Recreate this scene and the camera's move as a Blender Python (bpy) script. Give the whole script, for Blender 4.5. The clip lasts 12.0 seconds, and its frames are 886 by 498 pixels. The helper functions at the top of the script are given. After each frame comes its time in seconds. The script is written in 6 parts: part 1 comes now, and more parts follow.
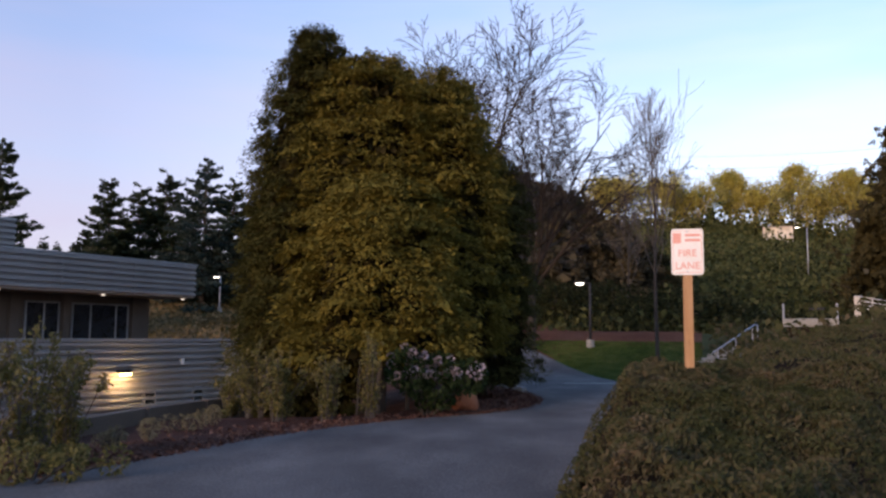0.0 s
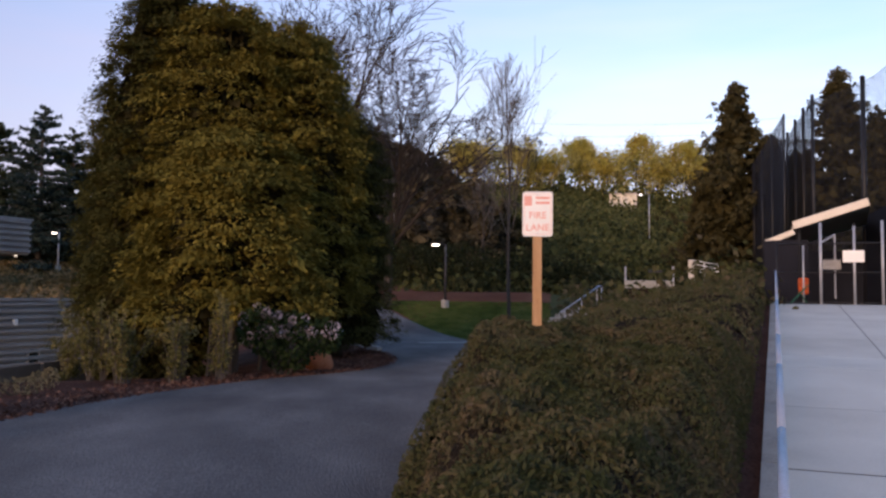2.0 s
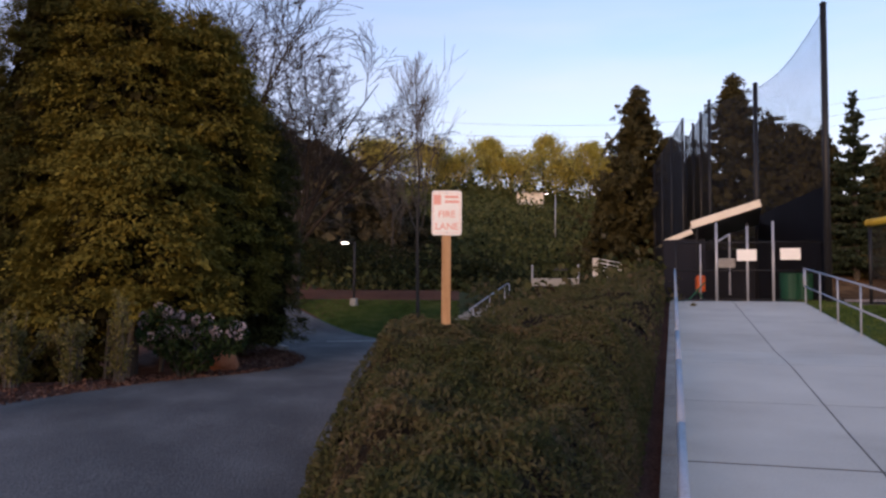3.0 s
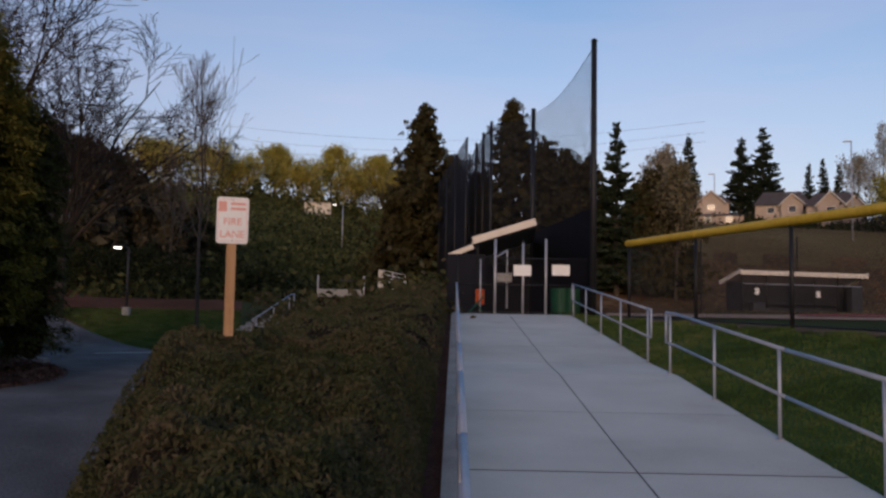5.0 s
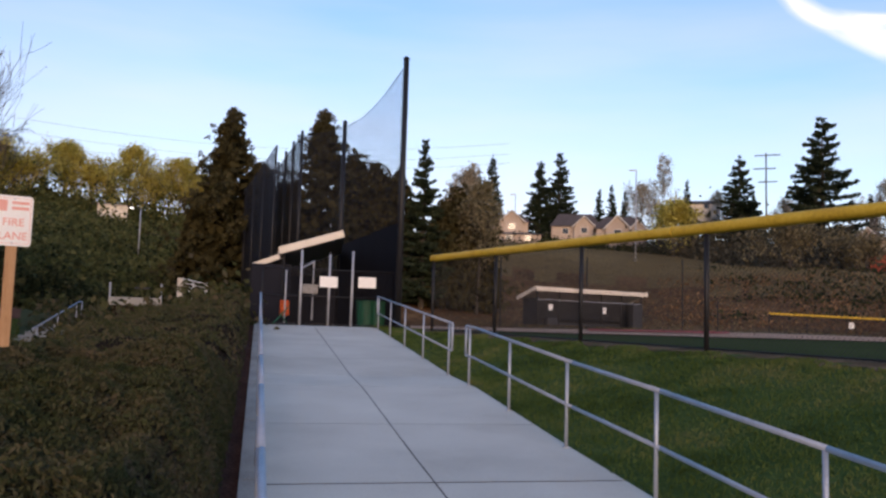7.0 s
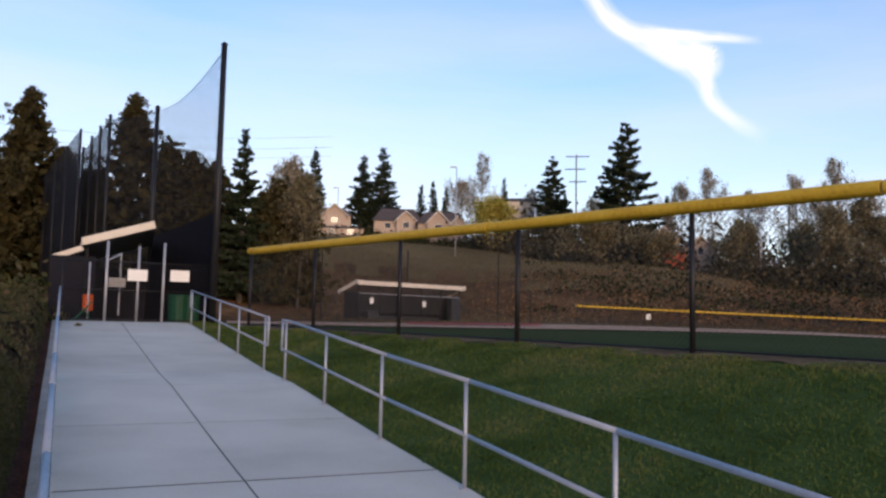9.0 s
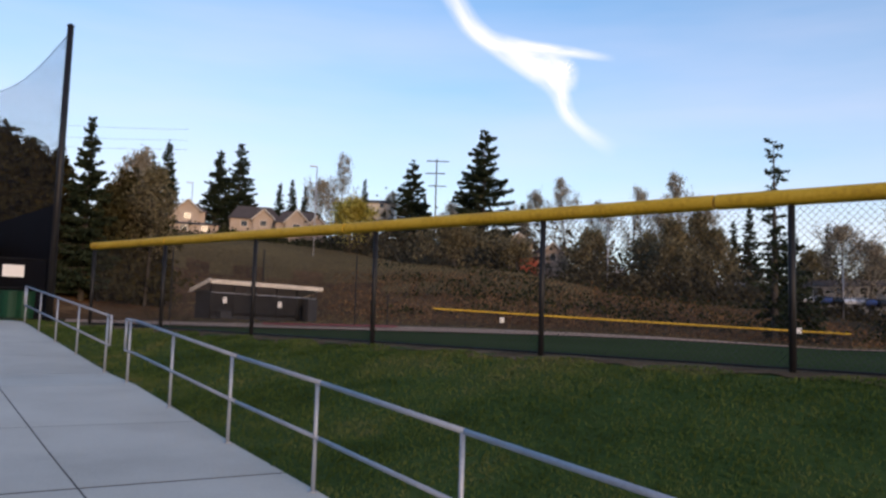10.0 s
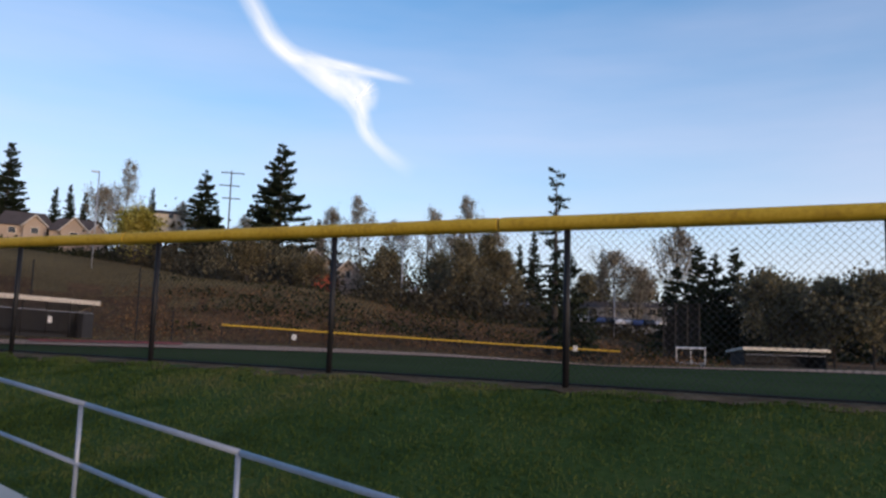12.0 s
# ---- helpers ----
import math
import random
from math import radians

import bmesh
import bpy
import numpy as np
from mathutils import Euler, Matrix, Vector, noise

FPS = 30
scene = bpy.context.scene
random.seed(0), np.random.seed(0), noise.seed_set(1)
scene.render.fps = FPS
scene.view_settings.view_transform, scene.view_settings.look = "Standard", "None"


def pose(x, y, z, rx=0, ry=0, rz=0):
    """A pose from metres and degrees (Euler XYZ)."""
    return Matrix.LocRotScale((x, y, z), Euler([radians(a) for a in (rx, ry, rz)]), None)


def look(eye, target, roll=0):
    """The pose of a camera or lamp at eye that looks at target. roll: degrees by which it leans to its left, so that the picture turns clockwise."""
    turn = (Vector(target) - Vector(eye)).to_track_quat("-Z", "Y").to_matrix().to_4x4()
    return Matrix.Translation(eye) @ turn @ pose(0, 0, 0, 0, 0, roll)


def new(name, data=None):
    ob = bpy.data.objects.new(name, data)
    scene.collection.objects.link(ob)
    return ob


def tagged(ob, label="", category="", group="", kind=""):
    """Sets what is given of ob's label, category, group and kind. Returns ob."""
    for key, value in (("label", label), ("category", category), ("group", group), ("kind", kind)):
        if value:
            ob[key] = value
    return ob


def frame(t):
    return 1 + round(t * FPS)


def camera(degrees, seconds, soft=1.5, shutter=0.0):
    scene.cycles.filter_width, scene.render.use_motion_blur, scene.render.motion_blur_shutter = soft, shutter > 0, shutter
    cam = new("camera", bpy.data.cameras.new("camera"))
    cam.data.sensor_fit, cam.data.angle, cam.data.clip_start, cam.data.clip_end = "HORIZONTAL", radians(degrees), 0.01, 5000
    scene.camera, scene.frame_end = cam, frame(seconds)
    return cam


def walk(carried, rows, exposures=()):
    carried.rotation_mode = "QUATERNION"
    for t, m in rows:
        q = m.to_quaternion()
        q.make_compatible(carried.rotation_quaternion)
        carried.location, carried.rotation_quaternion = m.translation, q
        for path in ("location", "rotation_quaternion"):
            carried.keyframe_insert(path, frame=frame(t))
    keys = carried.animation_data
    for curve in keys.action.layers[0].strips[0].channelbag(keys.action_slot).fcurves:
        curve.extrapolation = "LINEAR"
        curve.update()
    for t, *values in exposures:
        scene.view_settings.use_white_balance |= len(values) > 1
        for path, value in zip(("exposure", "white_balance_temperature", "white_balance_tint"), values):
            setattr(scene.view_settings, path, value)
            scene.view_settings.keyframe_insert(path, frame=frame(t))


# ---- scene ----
# camera: hand-held, turning to the right where it stands
cam = camera(56.05, 12.0, soft=2.6)
ROWS = [  # seconds, eye, turn about x, y, z
    (0.0, 0.000, 0.000, 1.600, 95.94, -0.47, 0.19),
    (0.5, 0.019, 0.030, 1.587, 95.23, -0.40, -1.81),
    (1.0, 0.020, 0.010, 1.584, 94.08, -0.91, -5.41),
    (1.5, 0.020, 0.019, 1.584, 93.66, -0.53, -7.35),
    (2.0, 0.023, 0.009, 1.582, 93.34, -0.60, -9.62),
    (2.5, 0.036, 0.036, 1.586, 93.11, -0.50, -12.58),
    (4.5, 0.017, 0.061, 1.604, 94.40, -0.64, -26.66),
    (5.0, 0.028, 0.100, 1.604, 94.16, -1.03, -30.57),
    (5.5, 0.019, 0.099, 1.604, 94.22, -1.34, -35.04),
    (6.0, 0.023, 0.097, 1.605, 94.44, -1.77, -38.74),
    (6.5, 0.025, 0.090, 1.609, 94.84, -2.06, -42.29),
    (7.0, 0.015, 0.063, 1.609, 95.30, -1.74, -43.86),
    (9.0, 0.079, 0.011, 1.606, 95.19, -1.18, -56.02),
    (9.5, 0.097, 0.005, 1.605, 95.06, -1.57, -60.84),
    (10.0, 0.085, -0.029, 1.606, 95.56, -1.75, -65.79),
    (10.5, 0.115, -0.046, 1.604, 95.93, -2.02, -70.55),
    (11.0, 0.137, -0.069, 1.605, 96.29, -1.88, -74.31),
    (11.5, 0.147, -0.085, 1.604, 96.77, -1.75, -77.25),
    (12.0, 0.173, -0.087, 1.606, 97.18, -1.78, -79.85),
]
EXPOSE = [(0.0, 0.8, 6950, 20), (1.5, 0.72, 7050, 21), (2.5, 0.67, 7150, 22), (4.5, -0.2, 7050, 18), (5.5, -0.2, 6950, 17), (6.0, -0.02, 6900, 17), (7.0, 0.48, 6850, 16), (9.5, 0.45, 6900, 14), (10.0, 0.36, 6850, 12), (12.0, 0.2, 6500, 10)]
walk(cam, [(t, pose(x, y, z, rx, ry, rz)) for t, x, y, z, rx, ry, rz in ROWS], EXPOSE)

# ---- light: a low, soft evening sun behind the camera and the clear sky ----
SUN_BEARING, SUN_HEIGHT = 218.0, 11.0
world = bpy.data.worlds.new("evening_sky")
scene.world = world
world.use_nodes = True
wt = world.node_tree
wt.nodes.clear()
w_out, w_bg, w_sky = (wt.nodes.new(k) for k in ("ShaderNodeOutputWorld", "ShaderNodeBackground", "ShaderNodeTexSky"))
w_sky.sky_type, w_sky.sun_disc = "NISHITA", False
w_sky.sun_elevation, w_sky.sun_rotation = radians(SUN_HEIGHT), radians(SUN_BEARING)
w_sky.air_density, w_sky.dust_density, w_sky.ozone_density = 1.0, 0.3, 2.5
w_bg.inputs[1].default_value = 0.15
# thin high haze, whiter and more lilac towards the horizon
w_tc, w_sep, w_noise, w_ramp, w_mix = (wt.nodes.new(k) for k in ("ShaderNodeTexCoord", "ShaderNodeSeparateXYZ", "ShaderNodeTexNoise", "ShaderNodeValToRGB", "ShaderNodeMixRGB"))
w_map = wt.nodes.new("ShaderNodeMapping")
w_map.inputs["Scale"].default_value = (1, 1, 6.0)
w_noise.inputs["Scale"].default_value, w_noise.inputs["Detail"].default_value = 2.2, 5
w_add = wt.nodes.new("ShaderNodeMath")
w_add.operation = "MULTIPLY_ADD"
w_add.inputs[1].default_value = 0.32
wt.links.new(w_tc.outputs["Generated"], w_sep.inputs[0])
wt.links.new(w_tc.outputs["Generated"], w_map.inputs[0])
wt.links.new(w_map.outputs[0], w_noise.inputs["Vector"])
wt.links.new(w_noise.outputs[0], w_add.inputs[0])
wt.links.new(w_sep.outputs[2], w_add.inputs[2])
els = w_ramp.color_ramp.elements
els[0].position, els[0].color = 0.14, (0.92, 0.92, 0.92, 1)
els[1].position, els[1].color = 0.74, (0.10, 0.10, 0.10, 1)
w_side = wt.nodes.new("ShaderNodeMath")
w_side.operation = "MULTIPLY_ADD"
w_side.inputs[1].default_value = 0.13
wt.links.new(w_sep.outputs[0], w_side.inputs[0])
wt.links.new(w_add.outputs[0], w_side.inputs[2])
wt.links.new(w_side.outputs[0], w_ramp.inputs[0])
wt.links.new(w_ramp.outputs[0], w_mix.inputs[0])
w_hue = wt.nodes.new("ShaderNodeHueSaturation")
w_hue.inputs["Saturation"].default_value, w_hue.inputs["Value"].default_value = 1.3, 1.35
wt.links.new(w_sky.outputs[0], w_hue.inputs["Color"])
wt.links.new(w_hue.outputs[0], w_mix.inputs[1])
# the haze is dimmer and more lilac away from the sunset, paler on the other side
w_tint = wt.nodes.new("ShaderNodeValToRGB")
els = w_tint.color_ramp.elements
els[0].position, els[0].color = 0.30, (0.50, 0.46, 0.62, 1)
els[1].position, els[1].color = 0.70, (0.98, 0.93, 1.12, 1)
w_half = wt.nodes.new("ShaderNodeMath")
w_half.operation = "MULTIPLY_ADD"
w_half.inputs[1].default_value, w_half.inputs[2].default_value = 0.5, 0.5
wt.links.new(w_sep.outputs[0], w_half.inputs[0])
wt.links.new(w_half.outputs[0], w_tint.inputs[0])
w_gain = wt.nodes.new("ShaderNodeMixRGB")
w_gain.blend_type = "MULTIPLY"
w_gain.inputs[0].default_value = 1.0
w_gain.inputs[2].default_value = (5.2, 5.2, 5.2, 1)
wt.links.new(w_tint.outputs[0], w_gain.inputs[1])
wt.links.new(w_gain.outputs[0], w_mix.inputs[2])
wt.links.new(w_mix.outputs[0], w_bg.inputs[0])
wt.links.new(w_bg.outputs[0], w_out.inputs[0])
sun = new("sun", bpy.data.lights.new("sun", "SUN"))
sun.data.energy, sun.data.angle, sun.data.color = 1.9, radians(24), (1.0, 0.72, 0.50)
_b, _h = radians(SUN_BEARING), radians(SUN_HEIGHT)
sun.matrix_world = look((0, 0, 60), (-math.sin(_b) * math.cos(_h), -math.cos(_b) * math.cos(_h), 60 - math.sin(_h)))


# ---- materials ----
def material(name, colours, rough=0.8, scale=(3.0, 40.0), bump=0.3, metal=0.0, island=0.0, spots=0.5, gloss=0.3, stretch=(1, 1, 1)):
    """Noise at two scales between colours; island: how far single pieces differ."""
    m = bpy.data.materials.new(name)
    m.use_nodes = True
    t = m.node_tree
    b = t.nodes["Principled BSDF"]
    tc = t.nodes.new("ShaderNodeTexCoord")
    mp = t.nodes.new("ShaderNodeMapping")
    mp.inputs["Scale"].default_value = stretch
    t.links.new(tc.outputs["Object"], mp.inputs[0])
    big, fine = t.nodes.new("ShaderNodeTexNoise"), t.nodes.new("ShaderNodeTexNoise")
    big.inputs["Scale"].default_value, fine.inputs["Scale"].default_value = scale
    big.inputs["Detail"].default_value, fine.inputs["Detail"].default_value = 4, 6
    for n in (big, fine):
        t.links.new(mp.outputs[0], n.inputs["Vector"])
    mix = t.nodes.new("ShaderNodeMath")
    mix.operation = "MULTIPLY_ADD"
    mix.inputs[1].default_value, mix.inputs[2].default_value = 1 - spots, 0.0
    t.links.new(big.outputs[0], mix.inputs[0])
    add = t.nodes.new("ShaderNodeMath")
    add.operation = "MULTIPLY_ADD"
    add.inputs[1].default_value = spots
    t.links.new(fine.outputs[0], add.inputs[0])
    t.links.new(mix.outputs[0], add.inputs[2])
    value = add.outputs[0]
    if island:
        geo, oi = t.nodes.new("ShaderNodeNewGeometry"), t.nodes.new("ShaderNodeObjectInfo")
        su = t.nodes.new("ShaderNodeMath")
        t.links.new(geo.outputs["Random Per Island"], su.inputs[0])
        t.links.new(oi.outputs["Random"], su.inputs[1])
        fr = t.nodes.new("ShaderNodeMath")
        fr.operation = "FRACT"
        t.links.new(su.outputs[0], fr.inputs[0])
        sh = t.nodes.new("ShaderNodeMath")
        sh.operation = "MULTIPLY_ADD"
        sh.inputs[1].default_value, sh.inputs[2].default_value = island, -island / 2
        t.links.new(fr.outputs[0], sh.inputs[0])
        tot = t.nodes.new("ShaderNodeMath")
        t.links.new(value, tot.inputs[0])
        t.links.new(sh.outputs[0], tot.inputs[1])
        value = tot.outputs[0]
    ramp = t.nodes.new("ShaderNodeValToRGB")
    els = ramp.color_ramp.elements
    n = len(colours)
    for i, c in enumerate(colours):
        pos = 0.28 + 0.44 * i / max(1, n - 1)
        e = els[i] if i < 2 else els.new(pos)
        e.position, e.color = pos, (*c, 1)
    t.links.new(value, ramp.inputs[0])
    t.links.new(ramp.outputs[0], b.inputs["Base Color"])
    b.inputs["Roughness"].default_value, b.inputs["Metallic"].default_value = rough, metal
    b.inputs["Specular IOR Level"].default_value = gloss
    if bump:
        bp = t.nodes.new("ShaderNodeBump")
        bp.inputs["Strength"].default_value, bp.inputs["Distance"].default_value = bump, 0.02
        t.links.new(fine.outputs[0], bp.inputs["Height"])
        t.links.new(bp.outputs[0], b.inputs["Normal"])
    return m


def leafy(name, colours, island=0.5, through_light=0.42, scale=(0.6, 6.0)):
    """Leaves and needles: matt, a little light passing through."""
    m = material(name, colours, 0.8, scale, 0.0, 0, island, 0.35, 0.05)
    t = m.node_tree
    b = t.nodes["Principled BSDF"]
    tr, mx = t.nodes.new("ShaderNodeBsdfTranslucent"), t.nodes.new("ShaderNodeMixShader")
    src = b.inputs["Base Color"].links[0].from_socket
    t.links.new(src, tr.inputs[0])
    mx.inputs[0].default_value = through_light
    t.links.new(b.outputs[0], mx.inputs[1])
    t.links.new(tr.outputs[0], mx.inputs[2])
    t.links.new(mx.outputs[0], t.nodes["Material Output"].inputs[0])
    return m


def glowing(name, colour, strength):
    m = bpy.data.materials.new(name)
    m.use_nodes = True
    b = m.node_tree.nodes["Principled BSDF"]
    b.inputs["Base Color"].default_value = (0.8, 0.8, 0.8, 1)
    b.inputs["Emission Color"].default_value, b.inputs["Emission Strength"].default_value = (*colour, 1), strength
    return m


M_ASPHALT = material("asphalt", [(0.045, 0.042, 0.041), (0.115, 0.108, 0.104), (0.225, 0.212, 0.202)], 0.9, (0.8, 45), 0.6, spots=0.42, gloss=0.15, stretch=(1.0, 0.45, 1.0))
M_CONCRETE = material("concrete", [(0.44, 0.425, 0.37), (0.57, 0.555, 0.49), (0.66, 0.645, 0.57)], 0.85, (0.7, 55), 0.35, island=0.12, spots=0.4, gloss=0.15)
M_CONCRETE_OLD = material("old_concrete", [(0.18, 0.17, 0.15), (0.33, 0.32, 0.29), (0.42, 0.40, 0.37)], 0.9, (1.5, 40), 0.5)
M_JOINT = material("joint_filler", [(0.05, 0.045, 0.04), (0.10, 0.09, 0.08)], 0.95, (3, 60), 0.4)
M_GRASS = leafy("lawn_blades", [(0.038, 0.060, 0.015), (0.078, 0.122, 0.030), (0.135, 0.165, 0.048), (0.23, 0.20, 0.09)], 0.12, 0.38, (0.5, 2.0))
M_LAWN = material("lawn_soil_and_grass", [(0.032, 0.052, 0.014), (0.056, 0.092, 0.024), (0.10, 0.115, 0.042)], 0.9, (0.5, 14), 0.8, spots=0.5, gloss=0.04)
M_TURF = material("field_turf", [(0.036, 0.054, 0.023), (0.052, 0.072, 0.031), (0.070, 0.090, 0.042)], 0.95, (0.15, 20), 0.4, gloss=0.0)
M_INFIELD = material("infield_dirt", [(0.36, 0.22, 0.14), (0.48, 0.30, 0.20), (0.55, 0.37, 0.26)], 0.95, (0.1, 12), 0.3, gloss=0.04)
M_REDTURF = material("red_track", [(0.50, 0.09, 0.08), (0.64, 0.15, 0.13)], 0.9, (0.3, 15), 0.2, gloss=0.04)
M_MULCH = material("bark_mulch", [(0.05, 0.025, 0.018), (0.12, 0.06, 0.045), (0.22, 0.13, 0.10)], 0.95, (1.2, 30), 1.0, island=0.4, spots=0.6, gloss=0.04)
M_STRIP = material("dry_bare_soil", [(0.055, 0.038, 0.022), (0.13, 0.09, 0.052), (0.26, 0.19, 0.115)], 0.95, (1.4, 10), 0.8, gloss=0.04)
M_BANK = material("reddish_bank", [(0.075, 0.030, 0.018), (0.13, 0.055, 0.033), (0.18, 0.09, 0.055)], 0.95, (0.4, 5), 1.0, gloss=0.04)
M_SCRUB = material("scrub_hill", [(0.035, 0.045, 0.02), (0.07, 0.075, 0.03), (0.13, 0.10, 0.05)], 0.95, (0.06, 1.2), 0.9, spots=0.5, gloss=0.04)
M_DRYHILL = material("bramble_and_dry_grass", [(0.035, 0.020, 0.010), (0.11, 0.058, 0.028), (0.27, 0.155, 0.075)], 0.95, (0.07, 1.0), 0.6, spots=0.45, gloss=0.04)
M_HILLGRASS = material("upper_slope_grass", [(0.090, 0.062, 0.027), (0.145, 0.102, 0.045), (0.195, 0.140, 0.062)], 0.95, (0.05, 1.5), 0.4, spots=0.4, gloss=0.04)
M_GALV = material("galvanised_steel", [(0.34, 0.36, 0.39), (0.45, 0.47, 0.51), (0.54, 0.56, 0.60)], 0.6, (4, 60), 0.05, metal=0.6)
M_BLACKSTEEL = material("black_coated_steel", [(0.008, 0.008, 0.010), (0.018, 0.018, 0.02)], 0.5, (3, 40), 0.05)
M_WIRE = material("chain_link_wire", [(0.022, 0.021, 0.02), (0.05, 0.048, 0.045)], 0.6, (3, 30), 0.0)
M_NET = material("black_netting", [(0.006, 0.006, 0.009), (0.012, 0.012, 0.018)], 0.9, (3, 30), 0.0)
M_SCREEN = material("navy_windscreen", [(0.006, 0.007, 0.012), (0.014, 0.015, 0.024)], 0.9, (1, 30), 0.1)
M_YELLOW = material("yellow_fence_cap", [(0.40, 0.235, 0.02), (0.62, 0.39, 0.03), (0.72, 0.48, 0.06)], 0.6, (1.6, 14), 0.15, island=0.08)
M_CREAM = material("cream_paint", [(0.52, 0.46, 0.38), (0.66, 0.60, 0.51), (0.72, 0.66, 0.58)], 0.6, (2, 30), 0.1)
M_WHITE = material("white_board", [(0.70, 0.69, 0.66), (0.82, 0.81, 0.79)], 0.5, (3, 40), 0.05)
M_WOODPOST = material("treated_wood_post", [(0.28, 0.15, 0.07), (0.42, 0.24, 0.12), (0.50, 0.31, 0.17)], 0.8, (1.5, 12), 0.5, stretch=(18, 18, 1))
M_RED = material("faded_red_ink", [(0.70, 0.30, 0.25), (0.76, 0.42, 0.36)], 0.6, (5, 60), 0.0)
M_SIDING = material("grey_metal_siding", [(0.20, 0.195, 0.19), (0.30, 0.293, 0.285), (0.37, 0.36, 0.35)], 0.5, (0.8, 25), 0.1, metal=0.25)
M_DARKTRIM = material("dark_trim", [(0.02, 0.02, 0.022), (0.04, 0.04, 0.045)], 0.6, (2, 20), 0.1)
M_BROWNWALL = material("brown_wall_panel", [(0.10, 0.075, 0.055), (0.15, 0.115, 0.09)], 0.8, (1, 20), 0.2)
M_GLASSDARK = material("dark_window_glass", [(0.012, 0.014, 0.018), (0.03, 0.034, 0.04)], 0.08, (0.8, 4), 0.0, gloss=0.8)
M_BARK = material("grey_brown_bark", [(0.03, 0.025, 0.022), (0.06, 0.05, 0.042), (0.095, 0.08, 0.068)], 0.95, (2, 18), 0.8, stretch=(6, 6, 1))
M_TWIG = material("pale_twigs", [(0.07, 0.06, 0.052), (0.12, 0.105, 0.092)], 0.9, (2, 10), 0.0)
M_DARKTWIG = material("dark_twigs", [(0.028, 0.022, 0.019), (0.055, 0.045, 0.038)], 0.95, (2, 10), 0.0, gloss=0.05)
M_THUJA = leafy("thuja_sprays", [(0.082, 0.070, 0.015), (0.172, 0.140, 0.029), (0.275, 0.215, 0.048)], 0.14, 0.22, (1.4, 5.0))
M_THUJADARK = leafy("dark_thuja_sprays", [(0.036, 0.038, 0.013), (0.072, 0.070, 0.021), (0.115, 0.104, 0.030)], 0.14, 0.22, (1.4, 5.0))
# leaf colour darkened to paint the shade inside conifer crowns
M_INNER = leafy("inner_shade_leaves", [(0.020, 0.018, 0.008), (0.040, 0.034, 0.014), (0.06, 0.05, 0.02)], 0.3, 0.1)
M_FIR = leafy("fir_needles", [(0.014, 0.022, 0.013), (0.028, 0.040, 0.022), (0.052, 0.062, 0.033)], 0.4, 0.12)
M_FIRBLUE = leafy("bluish_fir_needles", [(0.014, 0.026, 0.022), (0.032, 0.05, 0.044), (0.06, 0.08, 0.07)], 0.5, 0.1)
M_PINE = leafy("pine_needles", [(0.035, 0.034, 0.015), (0.070, 0.062, 0.028), (0.11, 0.092, 0.045)], 0.3, 0.25, (0.5, 3.0))
M_HEDGE = leafy("ground_cover_leaves", [(0.036, 0.046, 0.018), (0.070, 0.075, 0.032), (0.102, 0.090, 0.047), (0.145, 0.108, 0.068)], 0.22, 0.35, (1.3, 6.0))
M_SHRUB = leafy("shrub_leaves", [(0.09, 0.092, 0.032), (0.16, 0.15, 0.055), (0.25, 0.21, 0.09)], 0.5)
M_RHODO = leafy("rhododendron_leaves", [(0.015, 0.03, 0.012), (0.03, 0.05, 0.02), (0.05, 0.075, 0.03)], 0.5)
M_FLOWER = leafy("pale_pink_petals", [(0.30, 0.24, 0.26), (0.43, 0.36, 0.39), (0.54, 0.48, 0.51)], 0.4)
M_SPRING = leafy("spring_leaves", [(0.33, 0.28, 0.05), (0.52, 0.44, 0.10), (0.68, 0.60, 0.20)], 0.35, 0.5, (0.3, 3.0))
M_DARKBUSH = leafy("dark_bush_leaves", [(0.016, 0.022, 0.010), (0.035, 0.042, 0.018), (0.065, 0.065, 0.028)], 0.6)
M_IVY = leafy("hillside_ivy", [(0.05, 0.062, 0.022), (0.095, 0.105, 0.04), (0.15, 0.145, 0.06)], 0.3, 0.35, (0.25, 2.0))
M_WOODS = leafy("distant_woods", [(0.045, 0.040, 0.026), (0.085, 0.074, 0.046), (0.14, 0.118, 0.074)], 0.4, 0.3)
M_DARKWOODS = leafy("distant_dark_woods", [(0.020, 0.022, 0.015), (0.038, 0.038, 0.024), (0.065, 0.058, 0.036)], 0.4, 0.2)
M_BRAMBLE = leafy("russet_bramble", [(0.08, 0.044, 0.024), (0.18, 0.098, 0.05), (0.33, 0.20, 0.105)], 0.4, 0.25, (0.15, 1.5))
# brown dark enough to stand in for the shade inside the hedge
M_SHADEBROWN = material("shade_dark_brown", [(0.018, 0.014, 0.010), (0.04, 0.03, 0.022)], 0.95, (2, 20), 0.8, gloss=0.0)
M_OLIVE = leafy("olive_tree_leaves", [(0.14, 0.12, 0.065), (0.22, 0.19, 0.11), (0.32, 0.27, 0.16)], 0.4)
M_DRY = leafy("dry_grass_blades", [(0.10, 0.08, 0.035), (0.17, 0.13, 0.065), (0.27, 0.20, 0.11)], 0.5)
M_BUDS = leafy("budding_crown", [(0.28, 0.24, 0.18), (0.40, 0.35, 0.26), (0.50, 0.44, 0.34)], 0.3)
M_ROCK = material("orange_boulder", [(0.24, 0.065, 0.025), (0.38, 0.12, 0.05), (0.44, 0.17, 0.08)], 0.9, (2, 15), 0.8)
